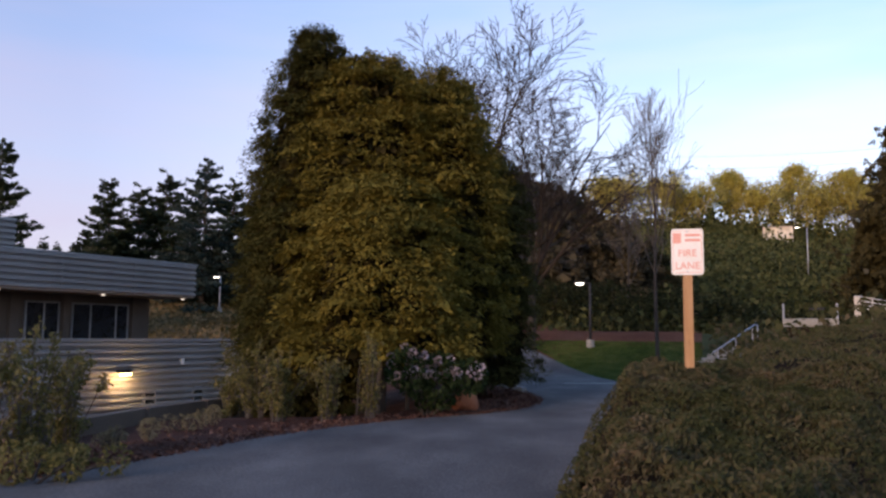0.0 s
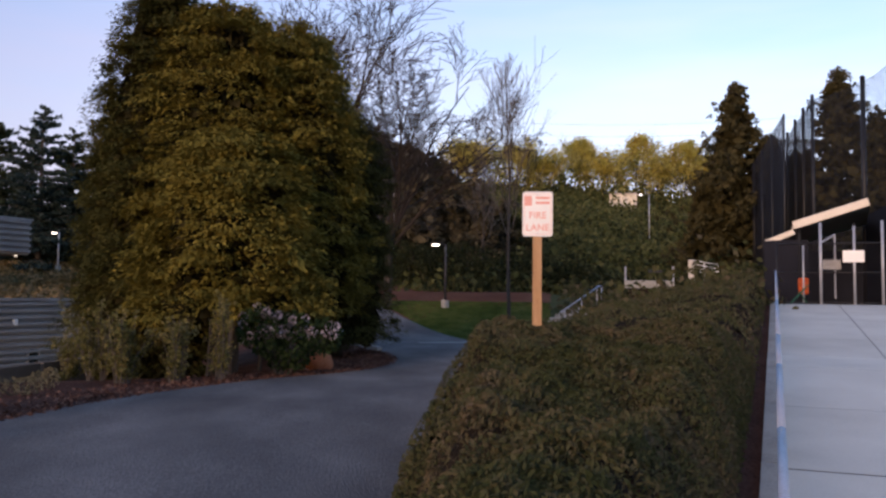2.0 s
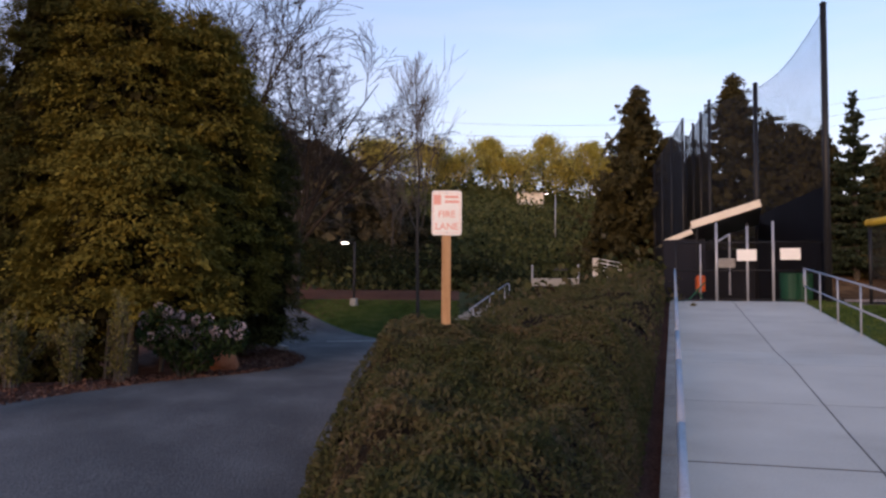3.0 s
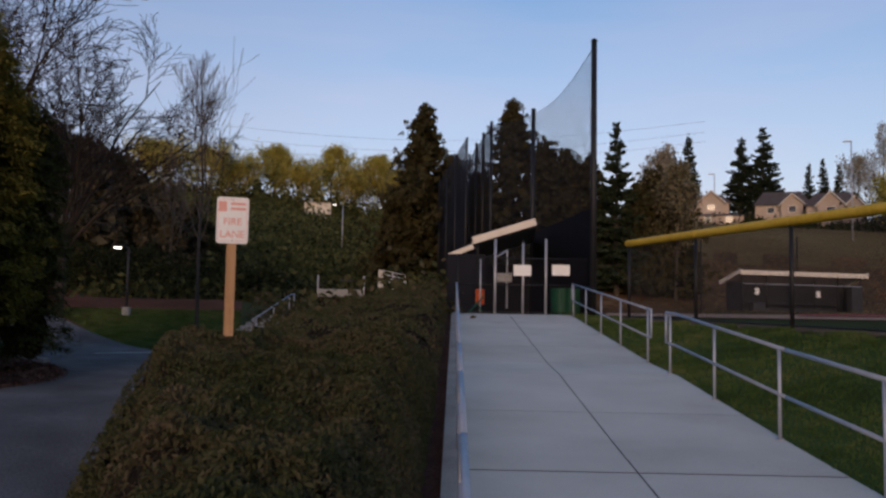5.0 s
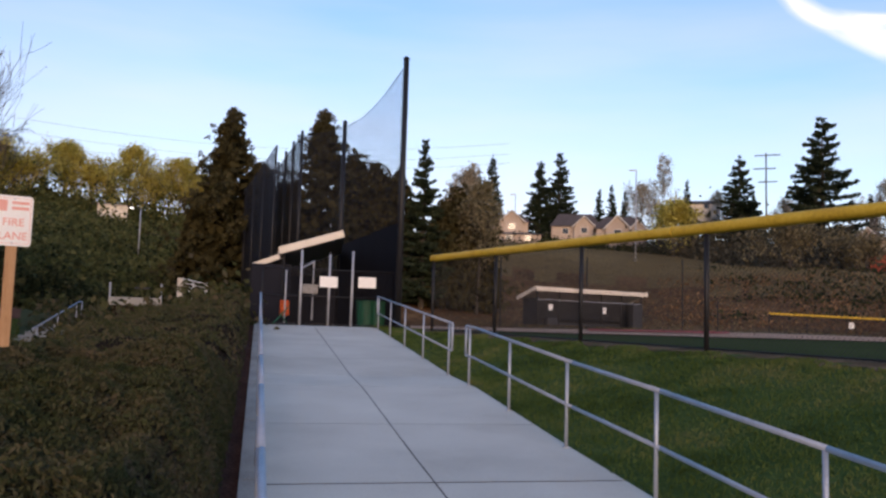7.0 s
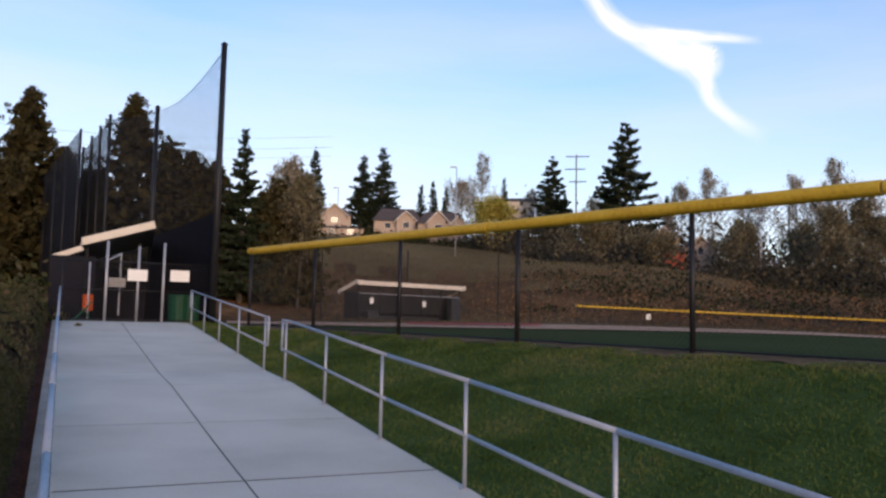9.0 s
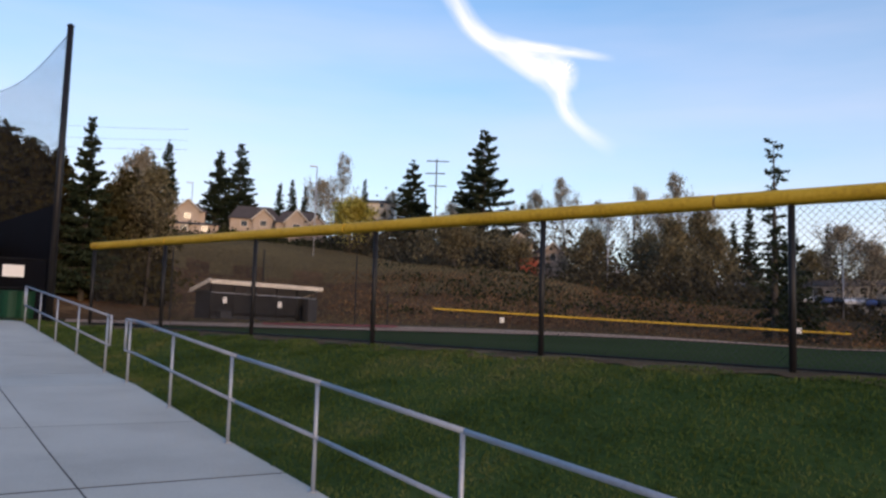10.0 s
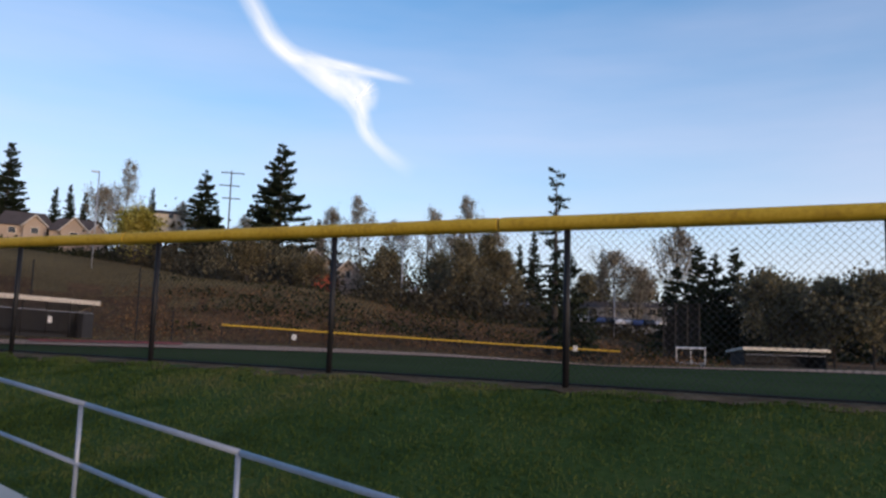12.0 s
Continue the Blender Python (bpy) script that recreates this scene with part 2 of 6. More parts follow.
M_ORANGE = material("safety_orange", [(0.70, 0.10, 0.02), (0.80, 0.16, 0.04)], 0.5, (3, 20), 0.0)
M_GREENBIN = material("green_plastic", [(0.006, 0.065, 0.035), (0.012, 0.10, 0.055)], 0.5, (2, 20), 0.05)
M_HOUSE = material("beige_house_siding", [(0.32, 0.25, 0.19), (0.42, 0.33, 0.26), (0.48, 0.39, 0.32)], 0.8, (0.3, 8), 0.1)
M_HOUSERED = material("red_house_paint", [(0.40, 0.09, 0.06), (0.50, 0.13, 0.09)], 0.8, (0.3, 8), 0.1)
M_ROOF = material("asphalt_shingles", [(0.07, 0.055, 0.05), (0.11, 0.09, 0.082)], 0.9, (0.5, 12), 0.3)
M_TARP = material("grey_metal_roof", [(0.28, 0.27, 0.27), (0.40, 0.39, 0.385)], 0.5, (0.5, 12), 0.1)
M_WARMLAMP = glowing("warm_lamp_glass", (1.0, 0.62, 0.22), 14.0)
M_DIMLAMP = glowing("dim_soffit_lamp", (1.0, 0.9, 0.75), 0.9)
M_COOLLAMP = glowing("cool_lamp_glass", (1.0, 0.95, 0.82), 5.0)


# ---- helpers of this scene ----
def part(name, bm, mat, parent=None, label="", smooth=False):
    """Links a bmesh as one mesh object, under a thing where one is given."""
    me = bpy.data.meshes.new(name)
    bm.to_mesh(me)
    bm.free()
    me.materials.append(mat)
    if smooth:
        me.shade_smooth()
    ob = new(name, me)
    ob.parent = parent
    if label:
        tagged(ob, label)
    return ob


def sheet(name, verts, faces, mats, parent=None, label="", index=None, smooth=False):
    """Links lists of corners and faces as one mesh object."""
    me = bpy.data.meshes.new(name)
    me.from_pydata(verts, [], faces)
    for m in mats if isinstance(mats, (list, tuple)) else [mats]:
        me.materials.append(m)
    if index is not None:
        me.polygons.foreach_set("material_index", index)
    if smooth:
        me.shade_smooth()
    me.update()
    ob = new(name, me)
    ob.parent = parent
    if label:
        tagged(ob, label)
    return ob


def thing(name, label, category, at=(0, 0, 0), turn=0.0, group="", kind=""):
    """An empty at the base of a thing that holds its parts; turn in degrees about z."""
    ob = new(name)
    ob.empty_display_size = 0.1
    ob.matrix_basis = pose(*at, 0, 0, turn)
    return tagged(ob, label, category, group, kind)


def box(sx, sy, sz, at=(0, 0, 0), turn=(0, 0, 0), bevel=0.0, bm=None):
    """A box of that size whose middle is at that place."""
    bm = bm or bmesh.new()
    r = bmesh.ops.create_cube(bm, size=1.0, matrix=pose(*at, *turn) @ Matrix.Diagonal((sx, sy, sz, 1)))
    if bevel:
        ed = list({e for v in r["verts"] for e in v.link_edges})
        bmesh.ops.bevel(bm, geom=ed, offset=bevel, segments=2, profile=0.5, affect="EDGES")
    return bm


def rod(p, q, r0, r1=None, sides=8, bm=None):
    """A round bar from p to q."""
    bm = bm or bmesh.new()
    p, q = Vector(p), Vector(q)
    d = q - p
    m = Matrix.Translation((p + q) / 2) @ d.to_track_quat("Z", "Y").to_matrix().to_4x4()
    bmesh.ops.create_cone(bm, cap_ends=True, segments=sides, radius1=r0, radius2=r0 if r1 is None else r1, depth=d.length, matrix=m)
    return bm


def bent(points, r, sides=8, bm=None):
    """A round tube along points, with balls of its own width at the bends."""
    bm = bm or bmesh.new()
    for a, b in zip(points, points[1:]):
        rod(a, b, r, sides=sides, bm=bm)
    for p in points[1:-1]:
        bmesh.ops.create_icosphere(bm, subdivisions=1, radius=r * 1.02, matrix=Matrix.Translation(p))
    return bm


def smooth01(x):
    x = np.clip(x, 0, 1)
    return x * x * (3 - 2 * x)


def aim(bearing, dist, z=0.0):
    """A place by bearing (degrees to the right of y) and distance from the walker."""
    b = radians(1.0068 * bearing - 0.22)
    return (dist * math.sin(b), dist * math.cos(b), z)


# ---- the lie of the land ----
# s runs along the ramp, o across it to the right
RU, RN = (0.520, 0.854), (0.854, -0.520)


def ramp(s, o, z=0.0):
    return (s * RU[0] + o * RN[0], s * RU[1] + o * RN[1], z)


S_KNOTS, Z_KNOTS = (2.0, 5.1, 7.5, 9.8, 14.6, 16.5, 27.6, 29.0), (-0.45, -0.21, -0.02, 0.14, 0.53, 0.61, 1.47, 1.49)
FENCE_A, FENCE_U, FENCE_STEP = (12.40, 0.30), (0.3060, 0.9520), 4.16
FIELD_Z, FIELD_RISE = 1.17, 0.0125
HILL_B = (-60, -40, -15, 0, 12, 25, 38, 50, 58, 63, 71, 79, 90, 98, 120)
HILL_0 = (36, 36, 36, 46, 52, 50, 60, 78, 78, 78, 78, 80, 90, 100, 130)
HILL_1 = (80, 75, 75, 90, 130, 135, 150, 190, 190, 160, 150, 140, 140, 150, 250)
HILL_H = (6, 6, 6, 9, 15, 15.0, 15, 19, 17, 12, 10.5, 6, 4.5, 1.5, 1)


def ramp_z(s):
    return np.interp(s, S_KNOTS, Z_KNOTS)


def fence_side(x, y):
    """How far a place lies beyond the long fence, in metres."""
    return (x - FENCE_A[0]) * FENCE_U[1] - (y - FENCE_A[1]) * FENCE_U[0]


def field_z(x, y):
    """Level of the field, which rises gently along the fence."""
    return FIELD_Z + FIELD_RISE * np.clip((x - FENCE_A[0]) * FENCE_U[0] + (y - FENCE_A[1]) * FENCE_U[1], -8, 24)


def land(x, y):
    """Height of the ground."""
    x, y = np.asarray(x, float), np.asarray(y, float)
    d, b = np.hypot(x, y), np.degrees(np.arctan2(x, y))
    s, o = x * RU[0] + y * RU[1], x * RN[0] + y * RN[1]
    rz = ramp_z(s)
    beyond = fence_side(x, y)
    width = np.maximum(0.5, (o - 3.8) - beyond)
    fz = field_z(x, y)
    right = rz + (fz - rz) * smooth01((o - 3.8) / width)
    left = rz * smooth01((o + 7.5) / 7.0)
    far = np.interp(b, (40, 65, 80, 91, 105), (2.2, 2.1, 1.6, 1.05, 1.3))
    right = right + (far - fz) * smooth01((beyond - 4.0) / 60.0)
    left = np.maximum(left, 0.0)
    z = np.where(o > 3.8, right, np.where(o > -0.2, rz, left))
    # the building stands lower
    low = smooth01((-b - 2.0) / 9.0) * smooth01((d - 16.5) / 5.0) * (d < 200)
    z = z - 1.15 * low * (o < -4)
    # the grass beyond the road rises into a bank
    rise = smooth01((b + 6) / 8.0) * smooth01((26 - b) / 10.0) * smooth01((d - 29.0) / 16.0)
    z = z + 1.9 * rise * (o < -1)
    h0, h1, hh = (np.interp(b, HILL_B, k) for k in (HILL_0, HILL_1, HILL_H))
    hill = np.clip((d - h0) / (h1 - h0), 0, 1)
    z = z + hh * (hill * 0.35 + 0.65 * smooth01(hill))
    return z - 0.04 * (o > -0.3) * (o < 3.82)


def on_land(p, up=0.0):
    return (p[0], p[1], float(land(p[0], p[1])) + up)


# ground: one sheet from the walker's feet to the horizon
angs = np.radians(np.concatenate([np.arange(-45, 105, 0.5), np.arange(105, 315, 5.0)]))
rad = np.concatenate([[0.4], np.arange(1, 32, 0.45), np.arange(32, 80, 1.6), np.geomspace(80, 3000, 46)])
gx, gy = np.outer(rad, np.sin(angs)), np.outer(rad, np.cos(angs))
gz = land(gx, gy)
na, nr = len(angs), len(rad)
gverts = np.stack([gx, gy, gz], -1).reshape(-1, 3).tolist() + [[0, 0, float(land(0, 0))]]
gfaces, gindex = [], []
gb, gd = np.degrees(angs), rad
for i in range(nr - 1):
    for j in range(na):
        k = (j + 1) % na
        gfaces.append((i * na + j, i * na + k, (i + 1) * na + k, (i + 1) * na + j))
        cx, cy = (gx[i, j] + gx[i + 1, k]) / 2, (gy[i, j] + gy[i + 1, k]) / 2
        d, b = math.hypot(cx, cy), math.degrees(math.atan2(cx, cy))
        o = cx * RN[0] + cy * RN[1]
        if o > 3.8 and fence_side(cx, cy) < 0.3:
            zone = 0
        elif o > 2.0 and b > 36:
            if d < np.interp(b, HILL_B, HILL_0) - 4:
                zone = 1
            else:
                h0, h1 = np.interp(b, HILL_B, HILL_0), np.interp(b, HILL_B, HILL_1)
                zone = 7 if b < 76 and (d - h0) / (h1 - h0) > 0.42 + 0.04 * math.sin(b * 1.7) else 3
        elif b < -8 and d > 30:
            zone = 5
        elif -3 < b < 17 and 29 < d < 55:
            zone = 0 if d < np.interp(b, (2, 6, 11, 17), (29, 33.5, 38.5, 39)) else 6
        elif d > 40 and b > 0:
            zone = 4 if d > 54 else 5
        elif o > -8 and b > 4:
            zone = 2
        else:
            zone = 2 if d < 30 else 4
        gindex.append(zone)
for j in range(na):
    gfaces.append((j, na * nr, (j + 1) % na))
    gindex.append(2)
tagged(sheet("ground", gverts, gfaces, [M_LAWN, M_TURF, M_MULCH, M_DRYHILL, M_SCRUB, M_SCRUB, M_BANK, M_HILLGRASS], index=gindex, smooth=True),
       "rolling ground of lawn, playing field, mulch and scrubby hills", "ground", kind="structure")

# road: an asphalt lane that swings round the big conifers
ROAD_L = [(-9.5, 0.5), (-6.2, 6.6), (-4.58, 8.94), (-3.7, 10.6), (-2.85, 13.0), (-0.87, 15.9), (0.88, 17.1), (1.9, 18.6), (2.4, 21.1), (2.15, 25.5), (0.9, 29.5), (-1.2, 36.0), (-1.5, 43.7), (-6.0, 52.0)]
ROAD_R = [(-0.4, 0.5), (0.4, 4.4), (0.75, 6.5), (1.25, 8.4), (1.9, 10.4), (2.9, 13.6), (4.0, 17.5), (5.2, 21.5), (6.0, 25.4), (6.35, 28.5), (5.3, 31.5), (4.2, 35.7), (2.2, 44.5), (-2.0, 54.0)]


def curve_through(points, n):
    """n places spread evenly along a smooth line through points."""
    pts = np.array(points)
    t = np.concatenate([[0], np.cumsum(np.hypot(*np.diff(pts, axis=0).T))])
    u = np.linspace(0, t[-1], n)
    out = np.stack([np.interp(u, t, pts[:, 0]), np.interp(u, t, pts[:, 1])], 1)
    for _ in range(3):
        out[1:-1] = (out[:-2] + 2 * out[1:-1] + out[2:]) / 4
    return out


NR, NC = 90, 12
ra, rb = curve_through(ROAD_L, NR), curve_through(ROAD_R, NR)
rverts, rfaces = [], []
for i in range(NR):
    for j in range(NC + 1):
        p = ra[i] + (rb[i] - ra[i]) * j / NC
        rverts.append((p[0], p[1], float(land(*p)) + 0.035 + 0.03 * math.sin(math.pi * j / NC)))
for i in range(NR - 1):
    for j in range(NC):
        a = i * (NC + 1) + j
        rfaces.append((a, a + 1, a + NC + 2, a + NC + 1))
tagged(sheet("road", rverts, rfaces, M_ASPHALT, smooth=True), "dark grey worn asphalt service road curving past conifers", "road", kind="structure")

# ramp: concrete slabs in two lanes, each slab a piece
path = thing("pavement", "pale concrete ramp of broad slabs with tooled joints", "path", kind="structure")


def slab(s0, s1, o0, o1, name="slab", mat=M_CONCRETE, thick=0.22, up=0.0):
    gap = 0.010
    bm = bmesh.new()
    n = 4
    top = []
    for i in range(n + 1):
        s = s0 + gap + (s1 - s0 - 2 * gap) * i / n
        row = []
        for o in (o0 + gap, o1 - gap):
            x, y, _ = ramp(s, o)
            z = float(ramp_z(s)) + up
            row.append((bm.verts.new((x, y, z)), bm.verts.new((x, y, z - thick))))
        top.append(row)
    for i in range(n):
        (a, a2), (b, b2) = top[i]
        (c, c2), (d, d2) = top[i + 1]
        bm.faces.new((a, b, d, c))
        bm.faces.new((a2, a, c, c2))
        bm.faces.new((b, b2, d2, d))
    for row in (top[0], top[-1]):
        (a, a2), (b, b2) = row
        bm.faces.new((a, a2, b2, b))
    bmesh.ops.recalc_face_normals(bm, faces=bm.faces)
    return part(name, bm, mat, path)


O_LEFT, O_MID, O_RIGHT = 0.06, 1.80, 3.87
joints = [-4.5, -1.8, 0.4, 2.9, 5.5, 8.40, 11.4, 14.6, 16.5, 19.2, 22.0, 24.8, 27.6, 30.2]
for sa, sb in zip(joints, joints[1:]):
    wide = 0.022 if sa in (8.40,) else 0.0
    slab(sa + wide, sb, O_LEFT, O_MID)
    slab(sa + wide, sb, O_MID, O_RIGHT)
    slab(sa - 0.02, sb + 0.02, O_LEFT + 0.02, O_RIGHT - 0.02, "joint_filler", M_JOINT, 0.1, -0.0012)
# kerb wall along the hedge side
for sa, sb in zip(joints[2:], joints[3:]):
    slab(sa, sb, -0.13, O_LEFT, "kerb", M_CONCRETE_OLD, 0.55, 0.05)

# handrails of galvanised tube
RAIL_R = 0.024


def handrail(name, label, places, o, ends):
    """Two tubes on posts; places: along the ramp; ends: which ends turn down into a loop."""
    h, mid = 1.07, 0.53
    t = thing(name, label, "handrail", ramp(places[0], o, float(ramp_z(places[0]))))
    inv = t.matrix_basis.inverted()

    def at(s, up):
        return inv @ Vector(ramp(s, o, float(ramp_z(s)) + up))

    for s in places:
        part("post", rod(at(s, -0.1), at(s, h), RAIL_R * 0.9), M_GALV, t, smooth=True)
        part("base_collar", rod(at(s, 0.0), at(s, 0.012), 0.05, sides=10), M_GALV, t)
    line = [s for s in (places[0], *[k for k in S_KNOTS if places[0] < k < places[-1]], places[-1])]
    if ends[0]:
        line = [line[0] - 0.28] + line
    if ends[1]:
        line = line + [line[-1] + 0.28]
    part("top_tube", bent([at(s, h) for s in line], RAIL_R, 10), M_GALV, t, smooth=True)
    part("middle_tube", bent([at(s, mid) for s in line], RAIL_R * 0.9, 10), M_GALV, t, smooth=True)
    for k, s in ((0, line[0]), (1, line[-1])):
        if ends[k]:
            part("end_loop", bent([at(s, h), at(s, mid)], RAIL_R, 10), M_GALV, t, smooth=True)
    return t


handrail("handrail", "galvanised tube handrail beside the lower ramp", [-2.1, 0.3, 2.73, 5.13, 7.6, 10.0, 12.45, 14.95], 3.80, (0, 1))
handrail("handrail", "galvanised tube handrail beside the upper ramp", [16.65, 19.35, 21.9, 24.4, 26.95], 3.80, (1, 1))
handrail("handrail", "galvanised tube handrail on the kerb beside the hedge", [3.2, 6.0, 9.0, 12.0, 15.0, 18.0, 21.0, 24.0, 26.6], 0.04, (1, 1))

# long outfield fence with a yellow cap
FENCE_H = 2.42


def fence_at(k, up=0.0, side=0.0):
    x = FENCE_A[0] + FENCE_U[0] * FENCE_STEP * k + FENCE_U[1] * side
    y = FENCE_A[1] + FENCE_U[1] * FENCE_STEP * k - FENCE_U[0] * side
    return (x, y, float(field_z(x, y)) + up)


def wires(a, b, height, cell, r):
    """Crossing wires in an upright rectangle from a to b."""
    a, b = Vector(a), Vector(b)
    length = (b - a).length
    u = (b - a) / length
    nrm = u.cross(Vector((0, 0, 1)))
    vs, fs = [], []
    n = int((length + height) / cell) + 1
    for k in range(n):
        for sgn in (1, -1):
            x0 = k * cell - height if sgn > 0 else k * cell
            z0, z1 = 0.0, height
            xa, xb = x0, x0 + sgn * height
            lo, hi = 0.0, 1.0
            dx = xb - xa
            for lim, fl in ((0.0, 1), (length, -1)):
                tt = (lim - xa) / dx
                if (dx > 0) == (fl > 0):
                    lo = max(lo, tt)
                else:
                    hi = min(hi, tt)
            if hi - lo < 0.01:
                continue
            p = a + u * (xa + dx * lo) + Vector((0, 0, height * lo))
            q = a + u * (xa + dx * hi) + Vector((0, 0, height * hi))
            w = u * (r * 1.2)
            i = len(vs)
            for c in (p, q):
                vs += [tuple(c + w + nrm * r), tuple(c - w + nrm * r), tuple(c - nrm * r)]
            fs += [(i, i + 1, i + 4, i + 3), (i + 1, i + 2, i + 5, i + 4), (i + 2, i, i + 3, i + 5)]
    return vs, fs


fence = thing("outfield_fence", "tall black chain-link fence with a yellow padded cap", "fence", fence_at(0))
inv = fence.matrix_basis.inverted()
for k in range(-4, 7):
    part("post", rod(inv @ Vector(fence_at(k, -0.3)), inv @ Vector(fence_at(k, FENCE_H)), 0.05, sides=10), M_BLACKSTEEL, fence, smooth=True)
for k in range(-4, 6):
    a, b = inv @ Vector(fence_at(k, 0.02, 0.055)), inv @ Vector(fence_at(k + 1, 0.02, 0.055))
    if k > 4:
        b = inv @ Vector(fence_at(5.05, 0.02, 0.055))
        continue
    vs, fs = wires(a, b, FENCE_H - 0.05, 0.105, 0.0031)
    sheet("chain_link_panel", vs, fs, M_WIRE, fence)
    part("bottom_rail", rod(inv @ Vector(fence_at(k, 0.06)), inv @ Vector(fence_at(k + 1, 0.06)), 0.018, sides=6), M_BLACKSTEEL, fence)
ends = [-4.0, -1.96, 0.26, 2.22, 3.98, 5.03]
for ka, kb in zip(ends, ends[1:]):
    bm = bmesh.new()
    n = 24
    rings = []
    for i in range(n + 1):
        k = ka + 0.006 + (kb - ka - 0.012) * i / n
        c = inv @ Vector(fence_at(k, FENCE_H - 0.01 + 0.002 * math.sin(k * 5.0)))
        ring = []
        for j in range(12):
            an = 2 * math.pi * j / 12
            r = 0.105 if math.sin(an) > -0.4 else 0.115
            side = Vector((FENCE_U[1], -FENCE_U[0], 0)) * math.cos(an) * r
            ring.append(bm.verts.new(c + side + Vector((0, 0, math.sin(an) * r * 1.05))))
        rings.append(ring)
    for r1, r2 in zip(rings, rings[1:]):
        for j in range(12):
            bm.faces.new((r1[j], r1[(j + 1) % 12], r2[(j + 1) % 12], r2[j])).smooth = True
    for ring in (rings[0][::-1], rings[-1]):
        bm.faces.new([bm.verts.new(v.co) for v in ring])
    part("cap", bm, M_YELLOW, fence, "weathered yellow plastic cap")


# sign on a wooden post
def letters(text, size, mat, parent, m, name="lettering"):
    cu = bpy.data.curves.new(name, "FONT")
    cu.body, cu.size, cu.align_x, cu.align_y, cu.extrude = text, size, "CENTER", "CENTER", 0.0008
    cu.offset = size * 0.012
    cu.materials.append(mat)
    ob = new(name, cu)
    me = bpy.data.meshes.new_from_object(ob.evaluated_get(bpy.context.evaluated_depsgraph_get()))
    bpy.data.objects.remove(ob)
    ob = new(name, me)
    ob.parent, ob.matrix_basis = parent, m
    return ob


sign_at = aim(16.3, 8.55)
sign = thing("fire_lane_sign", "weathered white and red sign on a square wooden post", "sign", on_land(sign_at, -0.2), -14.0)
zb = 1.6 - on_land(sign_at, -0.2)[2]
part("post", box(0.092, 0.092, zb + 0.72 + 0.3, (0, 0, (zb + 0.72 - 0.3) / 2), bevel=0.008), M_WOODPOST, sign)
SW, SH = 0.305, 0.457
plate_bm = bmesh.new()
ol = []
for cxp, czp, a0 in ((1, 1, 0), (-1, 1, 90), (-1, -1, 180), (1, -1, 270)):
    for i in range(5):
        an = radians(a0 + 22.5 * i)
        ol.append(((SW / 2 - 0.03) * cxp + 0.03 * math.cos(an), (SH / 2 - 0.03) * czp + 0.03 * math.sin(an)))
fr = [plate_bm.verts.new((x, -0.052, z)) for x, z in ol]
bk = [plate_bm.verts.new((x, -0.048, z)) for x, z in ol]
plate_bm.faces.new(fr)
plate_bm.faces.new(bk[::-1])
for i in range(len(fr)):
    j = (i + 1) % len(fr)
    plate_bm.faces.new((fr[i], bk[i], bk[j], fr[j]))
bmesh.ops.recalc_face_normals(plate_bm, faces=plate_bm.faces)
plate_bm.transform(Matrix.Translation((0, 0, zb + 0.84)))
plate = part("sign_plate", plate_bm, M_WHITE, sign, "pale weathered sign plate with faded red print")
up = pose(0, -0.0535, zb + 0.84, 90, 0, 0)
for word, size, z in (("FIRE", 0.098, -0.015), ("LANE", 0.098, -0.14)):
    letters(word, size, M_RED, plate, up @ pose(0, z, 0))
part("symbol_panel", box(0.075, 0.002, 0.10, (-0.095, -0.0535, zb + 0.84 + 0.135)), M_RED, plate, "faded red symbol panel")
for z in (0.165, 0.115):
    part("writing_bar", box(0.14, 0.002, 0.026, (0.05, -0.0535, zb + 0.84 + z)), M_RED, plate)
for a in ((0.266, 0.004, 0, 0.205), (0.266, 0.004, 0, -0.205), (0.004, 0.40, 0.135, 0), (0.004, 0.40, -0.135, 0)):
    part("border", box(a[0], 0.0016, a[1], (a[2], -0.0534, zb + 0.84 + a[3])), M_RED, plate)
for z in (0.2, -0.2):
    part("bolt", rod((0, -0.05, zb + 0.84 + z), (0, -0.058, zb + 0.84 + z), 0.008), M_GALV, plate)


# ---- plants ----
def rand(seed):
    return np.random.default_rng(seed)


def unit(v):
    return v / np.maximum(1e-9, np.linalg.norm(v, axis=-1, keepdims=True))


